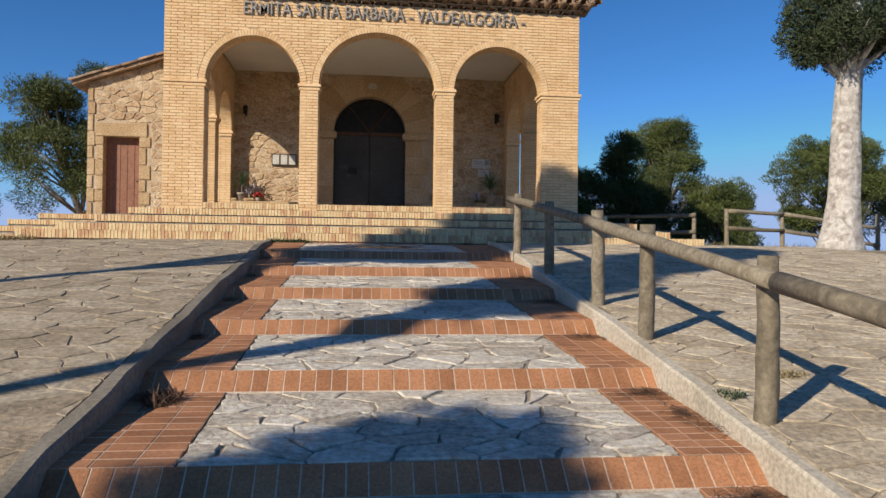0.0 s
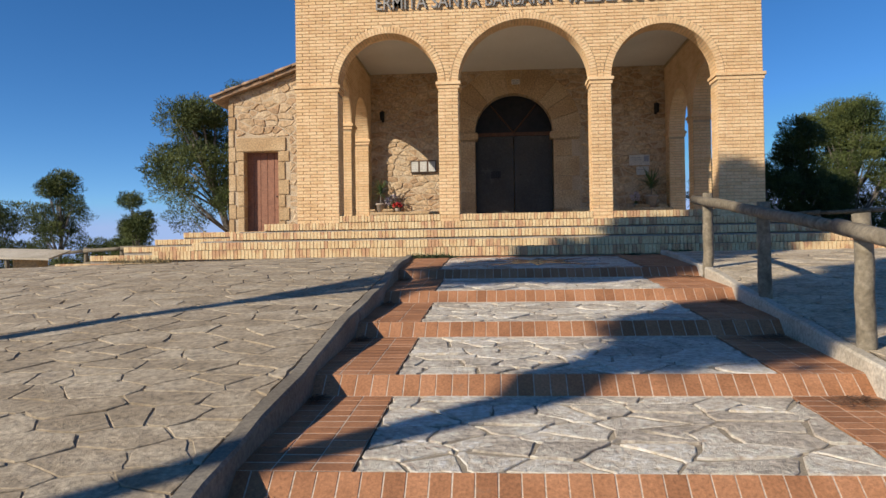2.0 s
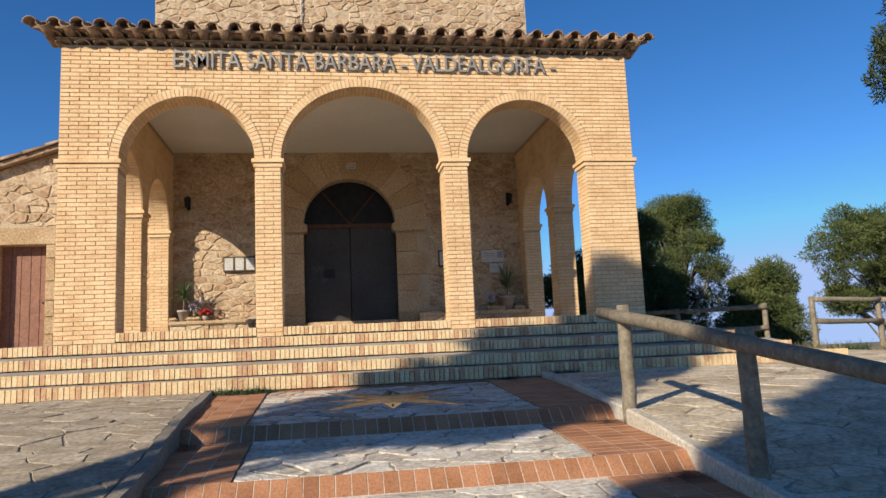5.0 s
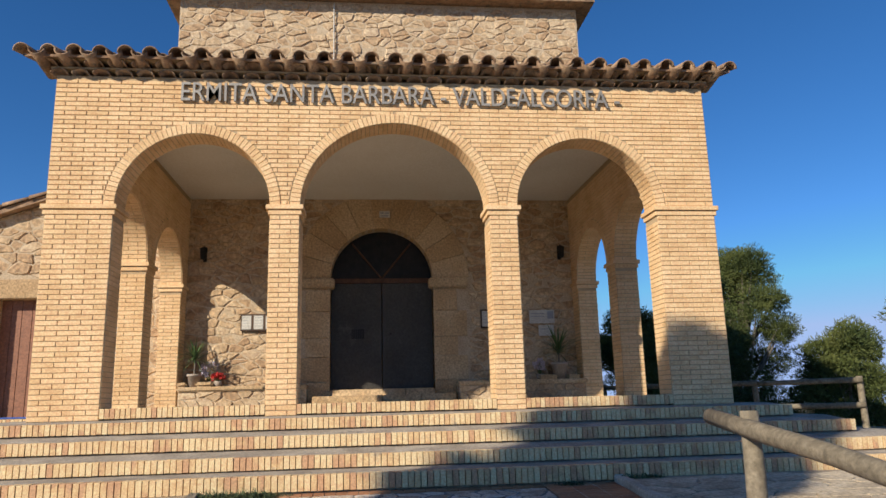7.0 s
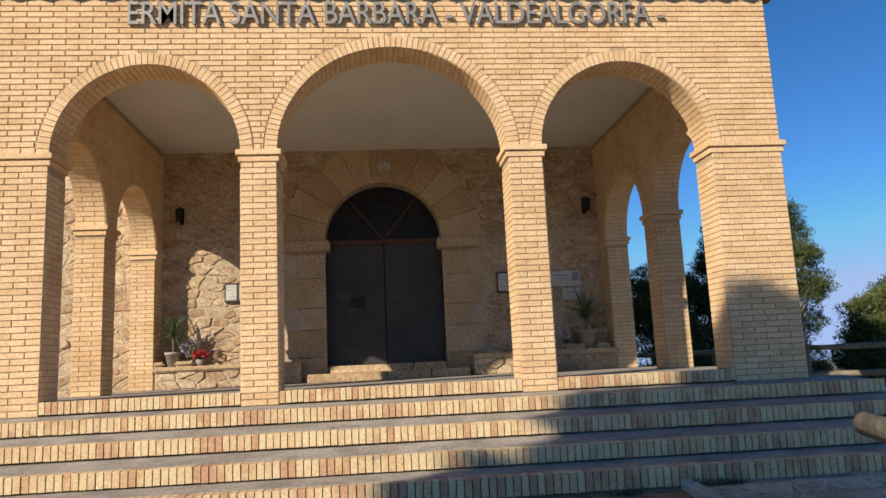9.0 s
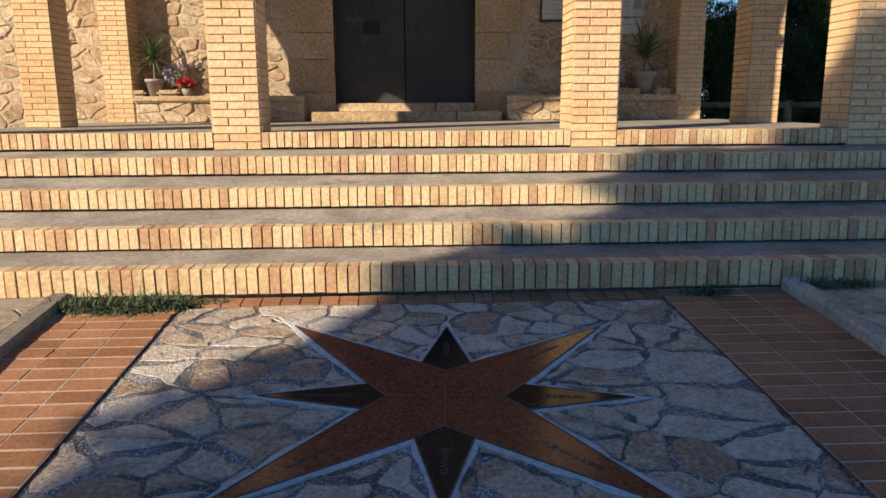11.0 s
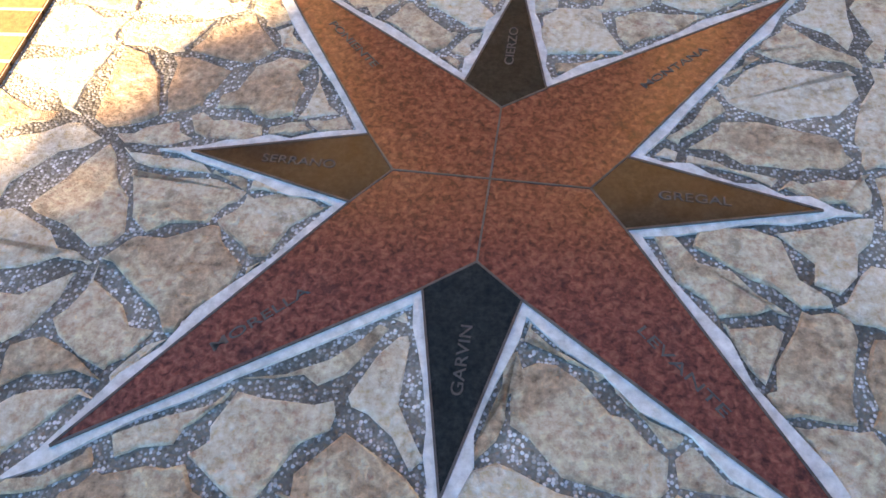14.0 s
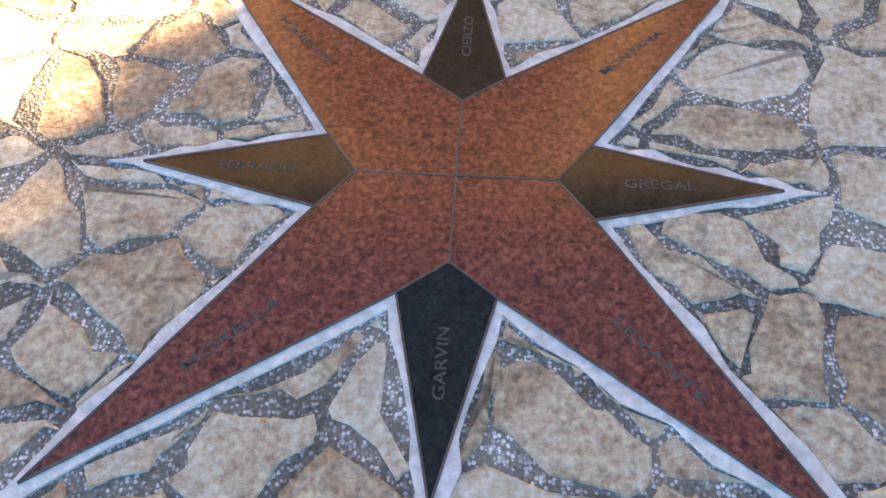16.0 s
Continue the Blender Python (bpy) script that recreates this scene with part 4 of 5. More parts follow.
# the small upper window and a cable beside it
window = empty("window_1", "small dark recessed window in the upper church wall", "window", "structure")
part("pane", box_mesh("pane", M_BLACK, -0.50, 0.24, 4.17, 4.195, 6.68, 6.88), window)
for a, b_, c, d in ((-0.6, -0.5, 6.6, 6.94), (0.24, 0.34, 6.6, 6.94), (-0.5, 0.24, 6.6, 6.68), (-0.5, 0.24, 6.88, 6.94)):
    part("window_frame", box_mesh("window_frame", M_ASHLAR, a, b_, 4.13, 4.2, c, d, 0.01), window)
s = Soup()
tube(s, [(-0.95, 4.15, 5.9), (-0.95, 4.15, 8.2)], [0.012, 0.012], 6)
obj("wall_cable", s.mesh("wall_cable", M_PAPER), None, "thin white cable running up the church wall", "cable", "structure")

# ---- lettering ----
def lettering():
    body = "ERMITA SANTA BARBARA - VALDEALGORFA -"
    sign = empty("sign_lettering", "raised grey metal capital letters naming the hermitage on the brick wall", "sign", at=(-2.585, -0.036, 4.35))
    size = 0.345
    whole = text_mesh("tmp", body, M_LETTER, size, 0.01)
    xs = [v.co.x for v in whole.vertices]
    span = max(xs) - min(xs)
    stretch = 5.49 / span
    left = min(xs)
    bpy.data.meshes.remove(whole)
    for k, ch in enumerate(body):
        if ch == " ":
            continue
        pre = text_mesh("tmp", body[:k + 1], M_LETTER, size, 0.01)
        right = max(v.co.x for v in pre.vertices)
        bpy.data.meshes.remove(pre)
        me = text_mesh("letter", ch, M_LETTER, size, 0.014)
        own = max(v.co.x for v in me.vertices)
        for v in me.vertices:
            v.co = ((v.co.x - own + right - left) * stretch, -v.co.z, v.co.y)
        ob = part("letter", me, sign)
        ob.matrix_parent_inverse = Matrix()
    return sign


lettering()


# ---- the log fence beside the ramp ----
def log(s, a, b, r0, r1, rng, sides=10):
    a, b = Vector(a), Vector(b)
    n = 6
    tube(s, [a.lerp(b, k / n) + Vector((rng.uniform(-1, 1), rng.uniform(-1, 1), rng.uniform(-1, 1))) * 0.006 for k in range(n + 1)], [r0 + (r1 - r0) * k / n + rng.uniform(-0.002, 0.002) for k in range(n + 1)], sides)


def fence(name, posts, rails, label, radius=0.055):
    """posts: (x, y, ground, height); rails: pairs of places."""
    rng = random.Random(len(posts))
    top = empty(name, label, "fence", at=(posts[0][0], posts[0][1], posts[0][2]))
    for x, y, z, h in posts:
        s = Soup()
        log(s, (x, y, z - 0.15), (x + rng.uniform(-0.015, 0.015), y, z + h), radius + 0.004, radius - 0.002, rng, 14)
        part("post", smooth(s.mesh("post", M_WOODPOST)), top)
    for a, b in rails:
        s = Soup()
        log(s, a, b, radius * 0.95, radius * 0.8, rng, 12)
        part("rail", smooth(s.mesh("rail", M_WOODPOST)), top)
    return top


def ramp_fence():
    posts = [(1.81, -4.45), (1.78, -6.22), (1.74, -7.98), (1.70, -9.15), (1.66, -10.74), (1.62, -12.5)]
    rails = []
    pts = [-4.05, -7.75, -10.95, -14.0]
    for ya, yb in zip(pts, pts[1:]):
        xa, xb = 1.62 + 0.027 * (ya + 10), 1.62 + 0.027 * (yb + 10)
        rails.append(((xa, ya, side_z(2, min(ya, -4.4)) + 0.73 + (0.055 if ya > -4.4 else 0)), (xb, yb + 0.02, side_z(2, yb) + 0.73)))
    return fence("log_fence", [(x, y, side_z(2, y), 0.82) for x, y in posts], rails, "weathered round-log handrail on posts beside the ramp")


ramp_fence()


def rails_between(posts, heights):
    return [((xa, ya - 0.07, za + h), (xb, yb - 0.07, zb + h)) for (xa, ya, za, _), (xb, yb, zb, _) in zip(posts, posts[1:]) for h in heights]


far_posts = [(8.65, 2.6, 0.02, 0.98), (10.2, 2.75, -0.02, 0.98), (12.6, 2.5, -0.35, 1.28), (15.4, 1.6, -1.1, 2.0)]
fence("log_fence", far_posts, rails_between(far_posts[:3], (0.5, 0.92)) , "weathered two-rail log fence at the hilltop edge")
shade_posts = [(8.3, 3.6, 0.0, 0.95), (6.9, 4.6, 0.0, 0.95), (5.7, 5.4, 0.0, 0.95), (4.5, 6.2, 0.0, 0.95)]
fence("log_fence", shade_posts, rails_between(shade_posts, (0.45, 0.88)), "dark two-rail log fence under the pines")
left_posts = [(-15.5, 5.0, -0.75, 1.05), (-13.05, 5.0, -0.5, 0.85), (-10.95, 5.0, -0.35, 0.72), (-10.0, 5.0, -0.3, 0.68), (-7.6, 6.5, -0.2, 0.8)]
fence("log_fence", left_posts, rails_between(left_posts, (0.28, 0.62)), "weathered two-rail log fence beyond the terrace")


def fallen_branch():
    top = empty("broken_branch", "pale broken branch leaning on the dark fence", "branch", at=(6.2, 4.3, 0.0))
    rng = random.Random(2)
    for a, b, r in (((6.6, 4.2, 0.0), (5.85, 4.45, 1.05), 0.045), ((6.0, 4.25, 0.0), (6.1, 4.5, 0.72), 0.05), ((5.85, 4.5, 0.6), (6.2, 4.4, 0.45), 0.03)):
        s = Soup()
        log(s, a, b, r, r * 0.6, rng, 7)
        part("stick", smooth(s.mesh("stick", M_PALEBARK)), top)


fallen_branch()


# ---- trees ----
def needle_clump(s, c, r, n, rng, size=0.16, flat=0.75, slim=0.13):
    """Narrow leaves that point out and up from the shell of a lumpy ball."""
    g = np.random.RandomState(rng.randrange(1 << 30))
    d = unit(g.normal(size=(n, 3)))
    lump = 1 + 0.22 * np.sin(d[:, :1] * 5 + g.uniform(0, 6)) * np.cos(d[:, 1:2] * 4 + g.uniform(0, 6)) + 0.15 * np.sin(d[:, 2:3] * 7 + g.uniform(0, 6))
    p = np.array(c)[None] + d * np.array([[1, 1, flat]]) * r * g.random_sample((n, 1)) ** 0.28 * lump
    a = unit(d * 0.8 + g.normal(size=(n, 3)) * 0.55 + np.array([[0, 0, 0.35]]))
    b = unit(np.cross(a, g.normal(size=(n, 3))))
    L, w = size * g.uniform(0.7, 1.5, (n, 1)), size * slim * g.uniform(0.7, 1.4, (n, 1))
    tri = np.stack([p - b * w, p + b * w, p + a * L], 1)
    s.v.append(tri.reshape(-1, 3))


def pine(name, label, base, height, spread, seed, lean=(0, 0), bare=0.35, clumps=26, needles=150, size=0.22, clump_r=0.9, stout=0.028, dense=2.4, slim=0.13):
    rng = random.Random(seed)
    top = empty(name, label, "tree", at=base)
    base = Vector(base)
    crown_c = base + Vector((lean[0], lean[1], height * (bare + 1) / 2))
    s = Soup()
    trunk = [base + Vector((lean[0] * (k / 6) ** 1.5 + rng.uniform(-0.06, 0.06), lean[1] * (k / 6) ** 1.5 + rng.uniform(-0.06, 0.06), -0.3 + height * 0.9 * k / 6)) for k in range(7)]
    tr = stout * height
    tube(s, trunk, [tr * (1.1 - 0.15 * k) for k in range(7)], 9)
    leaves = Leaves()
    for k in range(clumps):
        u = rng.random() ** 0.8
        h = bare + (1 - bare) * u
        wide = spread * math.sqrt(max(0.05, 1 - ((u - 0.35) / 0.72) ** 2))
        a = rng.uniform(0, 2 * math.pi)
        rr = wide * math.sqrt(rng.random()) * 0.95
        f = min(5.99, h / 0.9 * 6)
        i = int(f)
        stem = trunk[i].lerp(trunk[i + 1], f - i)
        c = Vector((stem.x + rr * math.cos(a), stem.y + rr * math.sin(a), base.z + h * height))
        start = trunk[max(1, i - 1)]
        mid = start.lerp(c, 0.55) + Vector((0, 0, -0.06 * rr))
        tube(s, [start, mid, c], [tr * 0.32, tr * 0.2, tr * 0.07], 5)
        cr = clump_r * rng.uniform(0.6, 1.15)
        needle_clump(leaves, c, cr, int(needles * dense * cr / clump_r), rng, size, 0.75, slim)
    part("trunk", smooth(s.mesh("trunk", M_BARK)), top, "grey branching trunk and limbs")
    tagged(part("crown", leaves.mesh("crown", M_NEEDLE), top, "dense green needle clumps"), kind="stuff")
    return top


pine("pine_tree", "broad green pine with a leaning trunk behind the side building", (-8.8, 10.0, -0.4), 5.2, 2.0, 11, lean=(-1.5, 0), bare=0.12, clumps=42, clump_r=0.68, needles=561, size=0.085, dense=3.0, slim=0.16)
pine("pine_tree", "small young pine beyond the lower fence", (-12.2, 10.0, -0.9), 2.9, 0.6, 12, bare=0.2, clumps=14, needles=256, clump_r=0.42, size=0.085, dense=3.6, slim=0.16)
pine("pine_tree", "slim green pine beyond the lower fence", (-16.0, 12.0, -1.6), 4.6, 0.9, 13, bare=0.05, clumps=26, clump_r=0.55, needles=340, size=0.085, dense=3.6, slim=0.16)
pine("pine_tree", "low spreading pine beyond the lower fence", (-18.4, 12.0, -2.0), 3.9, 1.6, 14, bare=0.15, clumps=24, clump_r=0.6, needles=340, size=0.085, dense=3.6, slim=0.16)
pine("pine_tree", "low bushy pine beyond the lower fence", (-13.9, 12.0, -1.6), 2.5, 1.3, 24, bare=0.05, clumps=18, clump_r=0.5, needles=306, size=0.085, dense=3.6, slim=0.16)
pine("pine_tree", "dark green pine crown behind the church", (-10.6, 17.0, -1.5), 9.0, 1.2, 15, bare=0.6, clumps=20, clump_r=0.7, needles=408, size=0.085, dense=3.6, slim=0.16)
pine("pine_tree", "tall rounded pine beyond the porch, half in shade", (13.2, 16.4, -2.6), 8.2, 1.6, 16, bare=0.12, clumps=60, needles=700, clump_r=0.8, size=0.085, dense=3.6, slim=0.16)
pine("pine_tree", "dark bushy pine behind the porch", (8.6, 12.5, -1.5), 4.5, 1.2, 17, bare=0.0, clumps=36, needles=540, clump_r=0.62, size=0.085, dense=3.6, slim=0.16)
pine("pine_tree", "green pine behind the porch arcade", (9.8, 12.6, -1.5), 5.9, 0.9, 27, bare=0.05, clumps=34, needles=540, clump_r=0.6, size=0.085, dense=3.6, slim=0.16)
pine("pine_tree", "low green pine behind the porch arcade", (6.9, 11.0, -0.9), 3.8, 1.0, 28, bare=0.0, clumps=30, needles=540, clump_r=0.55, size=0.085, dense=3.6, slim=0.16)
pine("pine_tree", "low dark pine bush under the tall pine", (11.6, 8.6, -0.9), 2.9, 1.2, 25, bare=0.0, clumps=24, needles=480, clump_r=0.55, size=0.085, dense=3.6, slim=0.16)
pine("pine_tree", "slim young pine near the far log fence", (13.2, 10.5, -1.8), 4.2, 0.6, 18, bare=0.0, clumps=20, needles=320, clump_r=0.45, size=0.085, dense=3.6, slim=0.16)
pine("pine_tree", "umbrella pine with open branches beyond the fence", (18.0, 10.5, -3.0), 7.1, 2.0, 19, lean=(-1.0, 0), bare=0.55, clumps=42, needles=672, clump_r=0.7, size=0.085, dense=3.6, slim=0.16)
pine("pine_tree", "large green pine beyond the log fence", (20.2, 10.5, -3.6), 6.6, 2.1, 20, bare=0.3, clumps=26, needles=576, clump_r=0.75, size=0.085, dense=3.6, slim=0.16)
pine("pine_tree", "green pine on the slope below the fence", (15.0, 14.0, -4.0), 5.2, 1.3, 26, bare=0.2, clumps=24, needles=384, clump_r=0.6, size=0.085, dense=3.6, slim=0.16)


def cypress(base, seed=3):
    rng = random.Random(seed)
    top = empty("cypress_tree", "old cypress with a thick bleached ridged trunk", "tree", at=base)
    s = Soup()
    n, sides = 14, 18
    rings = []
    for k in range(n):
        z = -0.2 + 9.0 * k / (n - 1)
        r = 0.34 - 0.018 * k + 0.22 * math.exp(-max(0, z) * 2.2)
        ring = []
        for i in range(sides):
            a = 2 * math.pi * i / sides
            q = r * (1 + 0.17 * noise.noise(Vector((math.cos(a) * 2.2, math.sin(a) * 2.2, z * 0.45))) + 0.10 * noise.noise(Vector((math.cos(a) * 6, math.sin(a) * 6, z * 0.8 + 7))))
            ring.append((base[0] + q * math.cos(a) + 0.05 * z, base[1] + q * math.sin(a), base[2] + z))
        rings += ring
    s.add(rings, [(k * sides + i, k * sides + (i + 1) % sides, (k + 1) * sides + (i + 1) % sides, (k + 1) * sides + i) for k in range(n - 1) for i in range(sides)])
    part("trunk", smooth(s.mesh("trunk", M_PALEBARK)), top, "thick bleached ridged trunk")
    limbs, leaves = Soup(), Leaves()
    for k in range(110):
        h = 3.9 + 5.4 * rng.random() ** 1.4
        a = rng.uniform(0, 2 * math.pi)
        rr = rng.uniform(0.3, 1.25)
        c = Vector((base[0] + 0.05 * h + rr * math.cos(a), base[1] + rr * math.sin(a), base[2] + h + 0.3))
        b = Vector((base[0] + 0.05 * h, base[1], base[2] + min(h - 0.5, 8.6)))
        tube(limbs, [b, b.lerp(c, 0.6) + Vector((0, 0, 0.1)), c], [0.06, 0.04, 0.015], 5)
        needle_clump(leaves, c, rng.uniform(0.28, 0.5), 900, rng, 0.075, 1.1, 0.2)
    part("limbs", limbs.mesh("limbs", M_PALEBARK), top)
    tagged(part("crown", leaves.mesh("crown", M_CYPRESS), top, "dark scaly cypress foliage"), kind="stuff")


cypress((9.5, -0.4, -0.1))

# trees beside the foot of the ramp, whose shadows lie on the ramp, the steps and a pier
pine("pine_tree", "tall pine on the slope beside the ramp", (-8.5, -11.5, -1.3), 11.0, 1.0, 41, lean=(-0.33, 0.33), bare=0.62, clumps=84, needles=460, clump_r=0.55, size=0.16, stout=0.012, dense=2.4, slim=0.3)
pine("pine_tree", "tall pine at the foot of the slope", (-8.25, -15.2, -1.8), 11.0, 0.42, 42, lean=(0.1, -0.1), bare=0.65, clumps=52, needles=460, clump_r=0.52, size=0.16, stout=0.014, dense=2.2, slim=0.3)
pine("pine_tree", "low pine at the foot of the slope", (-8.9, -18.6, -2.5), 7.6, 0.6, 43, bare=0.76, clumps=9, needles=260, clump_r=0.5, size=0.16, stout=0.012, dense=1.8, slim=0.3)

# ---- small things ----
def wall_lamp(x, z):
    top = empty("wall_lamp", "small black wrought-iron wall lantern", "lamp", group="porch wall lamps", at=(x, 4.16, z))
    part("backplate", box_mesh("backplate", M_BLACK, x - 0.03, x + 0.03, 4.13, 4.17, z - 0.16, z + 0.10, 0.006), top)
    s = Soup()
    tube(s, [(x, 4.14, z + 0.04), (x, 4.06, z + 0.10), (x, 3.98, z + 0.06)], [0.01, 0.01, 0.01], 6)
    part("arm", s.mesh("arm", M_BLACK), top)
    part("lantern", lathe("lantern", M_BLACK, [(0.0, 0.07), (0.07, 0.04), (0.055, 0.03), (0.045, -0.12), (0.03, -0.15), (0.0, -0.16)], 6, (x, 3.98, z)), top)


wall_lamp(-3.14, 3.33)
wall_lamp(3.15, 3.34)


def notice_board(x0, x1, z0, z1, sheets, label, y=4.13):
    top = empty("notice_board", label, "notice board", at=((x0 + x1) / 2, y, z0))
    part("frame", box_mesh("frame", M_BOARD, x0, x1, y, y + 0.05, z0, z1, 0.005), top)
    w = (x1 - x0) / sheets
    for k in range(sheets):
        sheet = part("sheet", box_mesh("sheet", M_PAPER, x0 + k * w + 0.022, x0 + (k + 1) * w - 0.022, y - 0.004, y, z0 + 0.028, z1 - 0.028), top, "pale printed sheet")
        for j in range(4):
            zz = z1 - 0.06 - j * (z1 - z0 - 0.1) / 4
            under(sheet, obj("print_line", box_mesh("print_line", M_PAPER_BAR, x0 + k * w + 0.04, x0 + (k + 1) * w - 0.05, y - 0.005, y - 0.0042, zz - 0.006, zz)))


notice_board(-2.5, -1.90, 1.96, 2.25, 3, "dark-framed notice board with three pale sheets")
notice_board(1.66, 2.0, 1.95, 2.28, 1, "dark wooden framed notice on the church wall")


def poster(x0, x1, z0, z1, label, y=4.148, blocks=()):
    top = empty("poster", label, "poster", at=((x0 + x1) / 2, y, z0))
    sheet = part("sheet", box_mesh("sheet", M_PAPER, x0, x1, y, y + 0.012, z0, z1), top)
    for a, b, c, d, m in blocks:
        under(sheet, obj("print_block", box_mesh("print_block", m, x0 + a * (x1 - x0), x0 + b * (x1 - x0), y - 0.001, y - 0.0002, z0 + c * (z1 - z0), z0 + d * (z1 - z0))))


M_BLUEPRINT = material("blue_print", [(0.10, 0.22, 0.42), (0.16, 0.30, 0.50)], 8.0, 0.8, 0.0, 50)
M_BROWNPRINT = material("brown_print", [(0.34, 0.24, 0.14), (0.44, 0.32, 0.2)], 8.0, 0.8, 0.0, 50)
poster(2.54, 3.0, 2.02, 2.26, "white information poster with a small picture on the church wall", blocks=((0.72, 0.96, 0.35, 0.9, M_PAPER_BAR), (0.06, 0.6, 0.7, 0.76, M_PAPER_BAR), (0.06, 0.6, 0.5, 0.55, M_PAPER_BAR)))
poster(2.70, 2.98, 1.80, 1.99, "small white sheet pinned below the poster", blocks=((0.1, 0.8, 0.6, 0.66, M_PAPER_BAR),))
poster(-4.55, -4.33, 1.55, 2.1, "narrow notice with white, brown and blue blocks on the side wall", y=4.15, blocks=((0.06, 0.94, 0.36, 0.74, M_BROWNPRINT), (0.1, 0.9, 0.04, 0.16, M_BLUEPRINT), (0.3, 0.8, 0.86, 0.92, M_PAPER_BAR)))
plaque = empty("number_plaque", "small white enamel plaque above the church door", "plaque", at=(-0.03, 4.15, 4.0))
sheet = part("plate", box_mesh("plate", M_PAPER, -0.12, 0.07, 4.145, 4.164, 3.97, 4.09, 0.004), plaque)
for a, b, z in ((-0.10, -0.04, 4.05), (-0.02, 0.05, 4.05), (-0.09, 0.04, 4.0)):
    under(sheet, obj("mark", box_mesh("mark", M_PAPER_BAR, a, b, 4.143, 4.1445, z - 0.012, z + 0.012)))


def leaf_blade(s, base, way, length, width, droop, rng):
    base, way = Vector(base), Vector(way).normalized()
    side = way.cross(Vector((0, 0, 1))).normalized()
    pts = []
    for k in range(5):
        t = k / 4
        p = base + way * length * t + Vector((0, 0, -droop * length * t * t))
        w = width * (0.5 + 1.1 * t - 1.6 * t * t) if t < 1 else 0.002
        pts += [p - side * w, p + side * w]
    s.add(pts, [(2 * k, 2 * k + 1, 2 * k + 3, 2 * k + 2) for k in range(4)])


def potted_plant(x, y, z, label, seed, n=26, length=0.36, spread=1.0, pot=0.11, stem=0.2):
    rng = random.Random(seed)
    top = empty("potted_plant", label, "potted plant", at=(x, y, z))
    p = part("pot", lathe("pot", M_POT, [(0, 0), (pot * 0.68, 0), (pot * 0.92, pot * 1.55), (pot * 1.06, pot * 1.57), (pot * 1.06, pot * 1.9), (pot * 0.9, pot * 1.9), (pot * 0.88, pot * 1.6), (0, pot * 1.6)], 20, (x, y, z)), top, "grey-brown clay pot")
    under(p, obj("soil", lathe("soil", M_NEEDLES_DEAD, [(0, pot * 1.72), (pot * 0.9, pot * 1.7)], 16, (x, y, z))))
    s = Soup()
    tube(s, [(x, y, z + pot * 1.6), (x + 0.01, y, z + pot * 1.7 + stem)], [0.014, 0.012], 6)
    part("stem", s.mesh("stem", M_BARK), top)
    s = Soup()
    for _ in range(n):
        a, e = rng.uniform(0, 2 * math.pi), rng.uniform(-0.1, 1.3)
        leaf_blade(s, (x, y, z + pot * 1.7 + stem * rng.uniform(0.7, 1.05)), (math.cos(a) * spread, math.sin(a) * spread, math.tan(min(e, 1.2))), length * rng.uniform(0.7, 1.1), 0.014, rng.uniform(0.1, 0.5), rng)
    tagged(part("leaves", s.mesh("leaves", M_LEAF), top, "long narrow arching green leaves"), kind="stuff")


potted_plant(-3.18, 3.9, 1.03, "spiky green dracaena in a clay pot on the stone bench", 5, n=64, length=0.5, stem=0.3)
potted_plant(2.98, 3.95, 1.03, "dark spiky yucca in a clay pot on the stone bench", 6, n=80, length=0.62, pot=0.15, stem=0.25)


def flowers(x, y, z, mat, label, seed, r=0.14, h=0.22, count=40):
    rng = random.Random(seed)
    top = empty("flower_bunch", label, "flowers", at=(x, y, z))
    part("pot", lathe("pot", M_POT, [(0, 0), (0.05, 0), (0.065, 0.09), (0.055, 0.09), (0, 0.07)], 14, (x, y, z)), top)
    s, b = Soup(), Leaves()
    for _ in range(count):
        a, rr = rng.uniform(0, 2 * math.pi), r * math.sqrt(rng.random())
        tip = Vector((x + rr * math.cos(a), y + rr * math.sin(a), z + 0.09 + h * rng.uniform(0.3, 1.0)))
        tube(s, [(x, y, z + 0.07), tip], [0.003, 0.002], 4)
        leaf_blade(s, (x, y, z + 0.08), (math.cos(a), math.sin(a), rng.uniform(0.3, 1.5)), 0.14, 0.012, 0.3, rng)
        needle_clump(b, tip, 0.024, 14, rng, 0.03, 1.0, 0.4)
    part("greenery", s.mesh("greenery", M_LEAF), top)
    tagged(part("petals", b.mesh("petals", mat), top), kind="stuff")


flowers(-2.78, 3.85, 1.03, M_FLOWER, "bunch of red flowers on the stone bench", 7, r=0.1, h=0.11, count=24)
flowers(-2.95, 4.0, 1.03, M_FLOWER2, "bunch of pale mauve flowers on the stone bench", 8, r=0.13, h=0.32, count=30)
flowers(2.62, 3.9, 1.03, M_FLOWER2, "bunch of white flowers beside the yucca pot", 9, r=0.1, h=0.25, count=24)
for x, y, w in ((-3.36, 3.86, 0.09), (-2.99, 3.82, 0.14), (2.75, 3.84, 0.17), (3.2, 3.86, 0.12)):
    me = box_mesh("loose_stone", M_ASHLAR, x - w, x + w, y - 0.08, y + 0.08, 1.03, 1.03 + 0.075, 0.03)
    obj("loose_stone", me, None, "loose tan stone lying on the bench", "stone", group="stones on the benches")


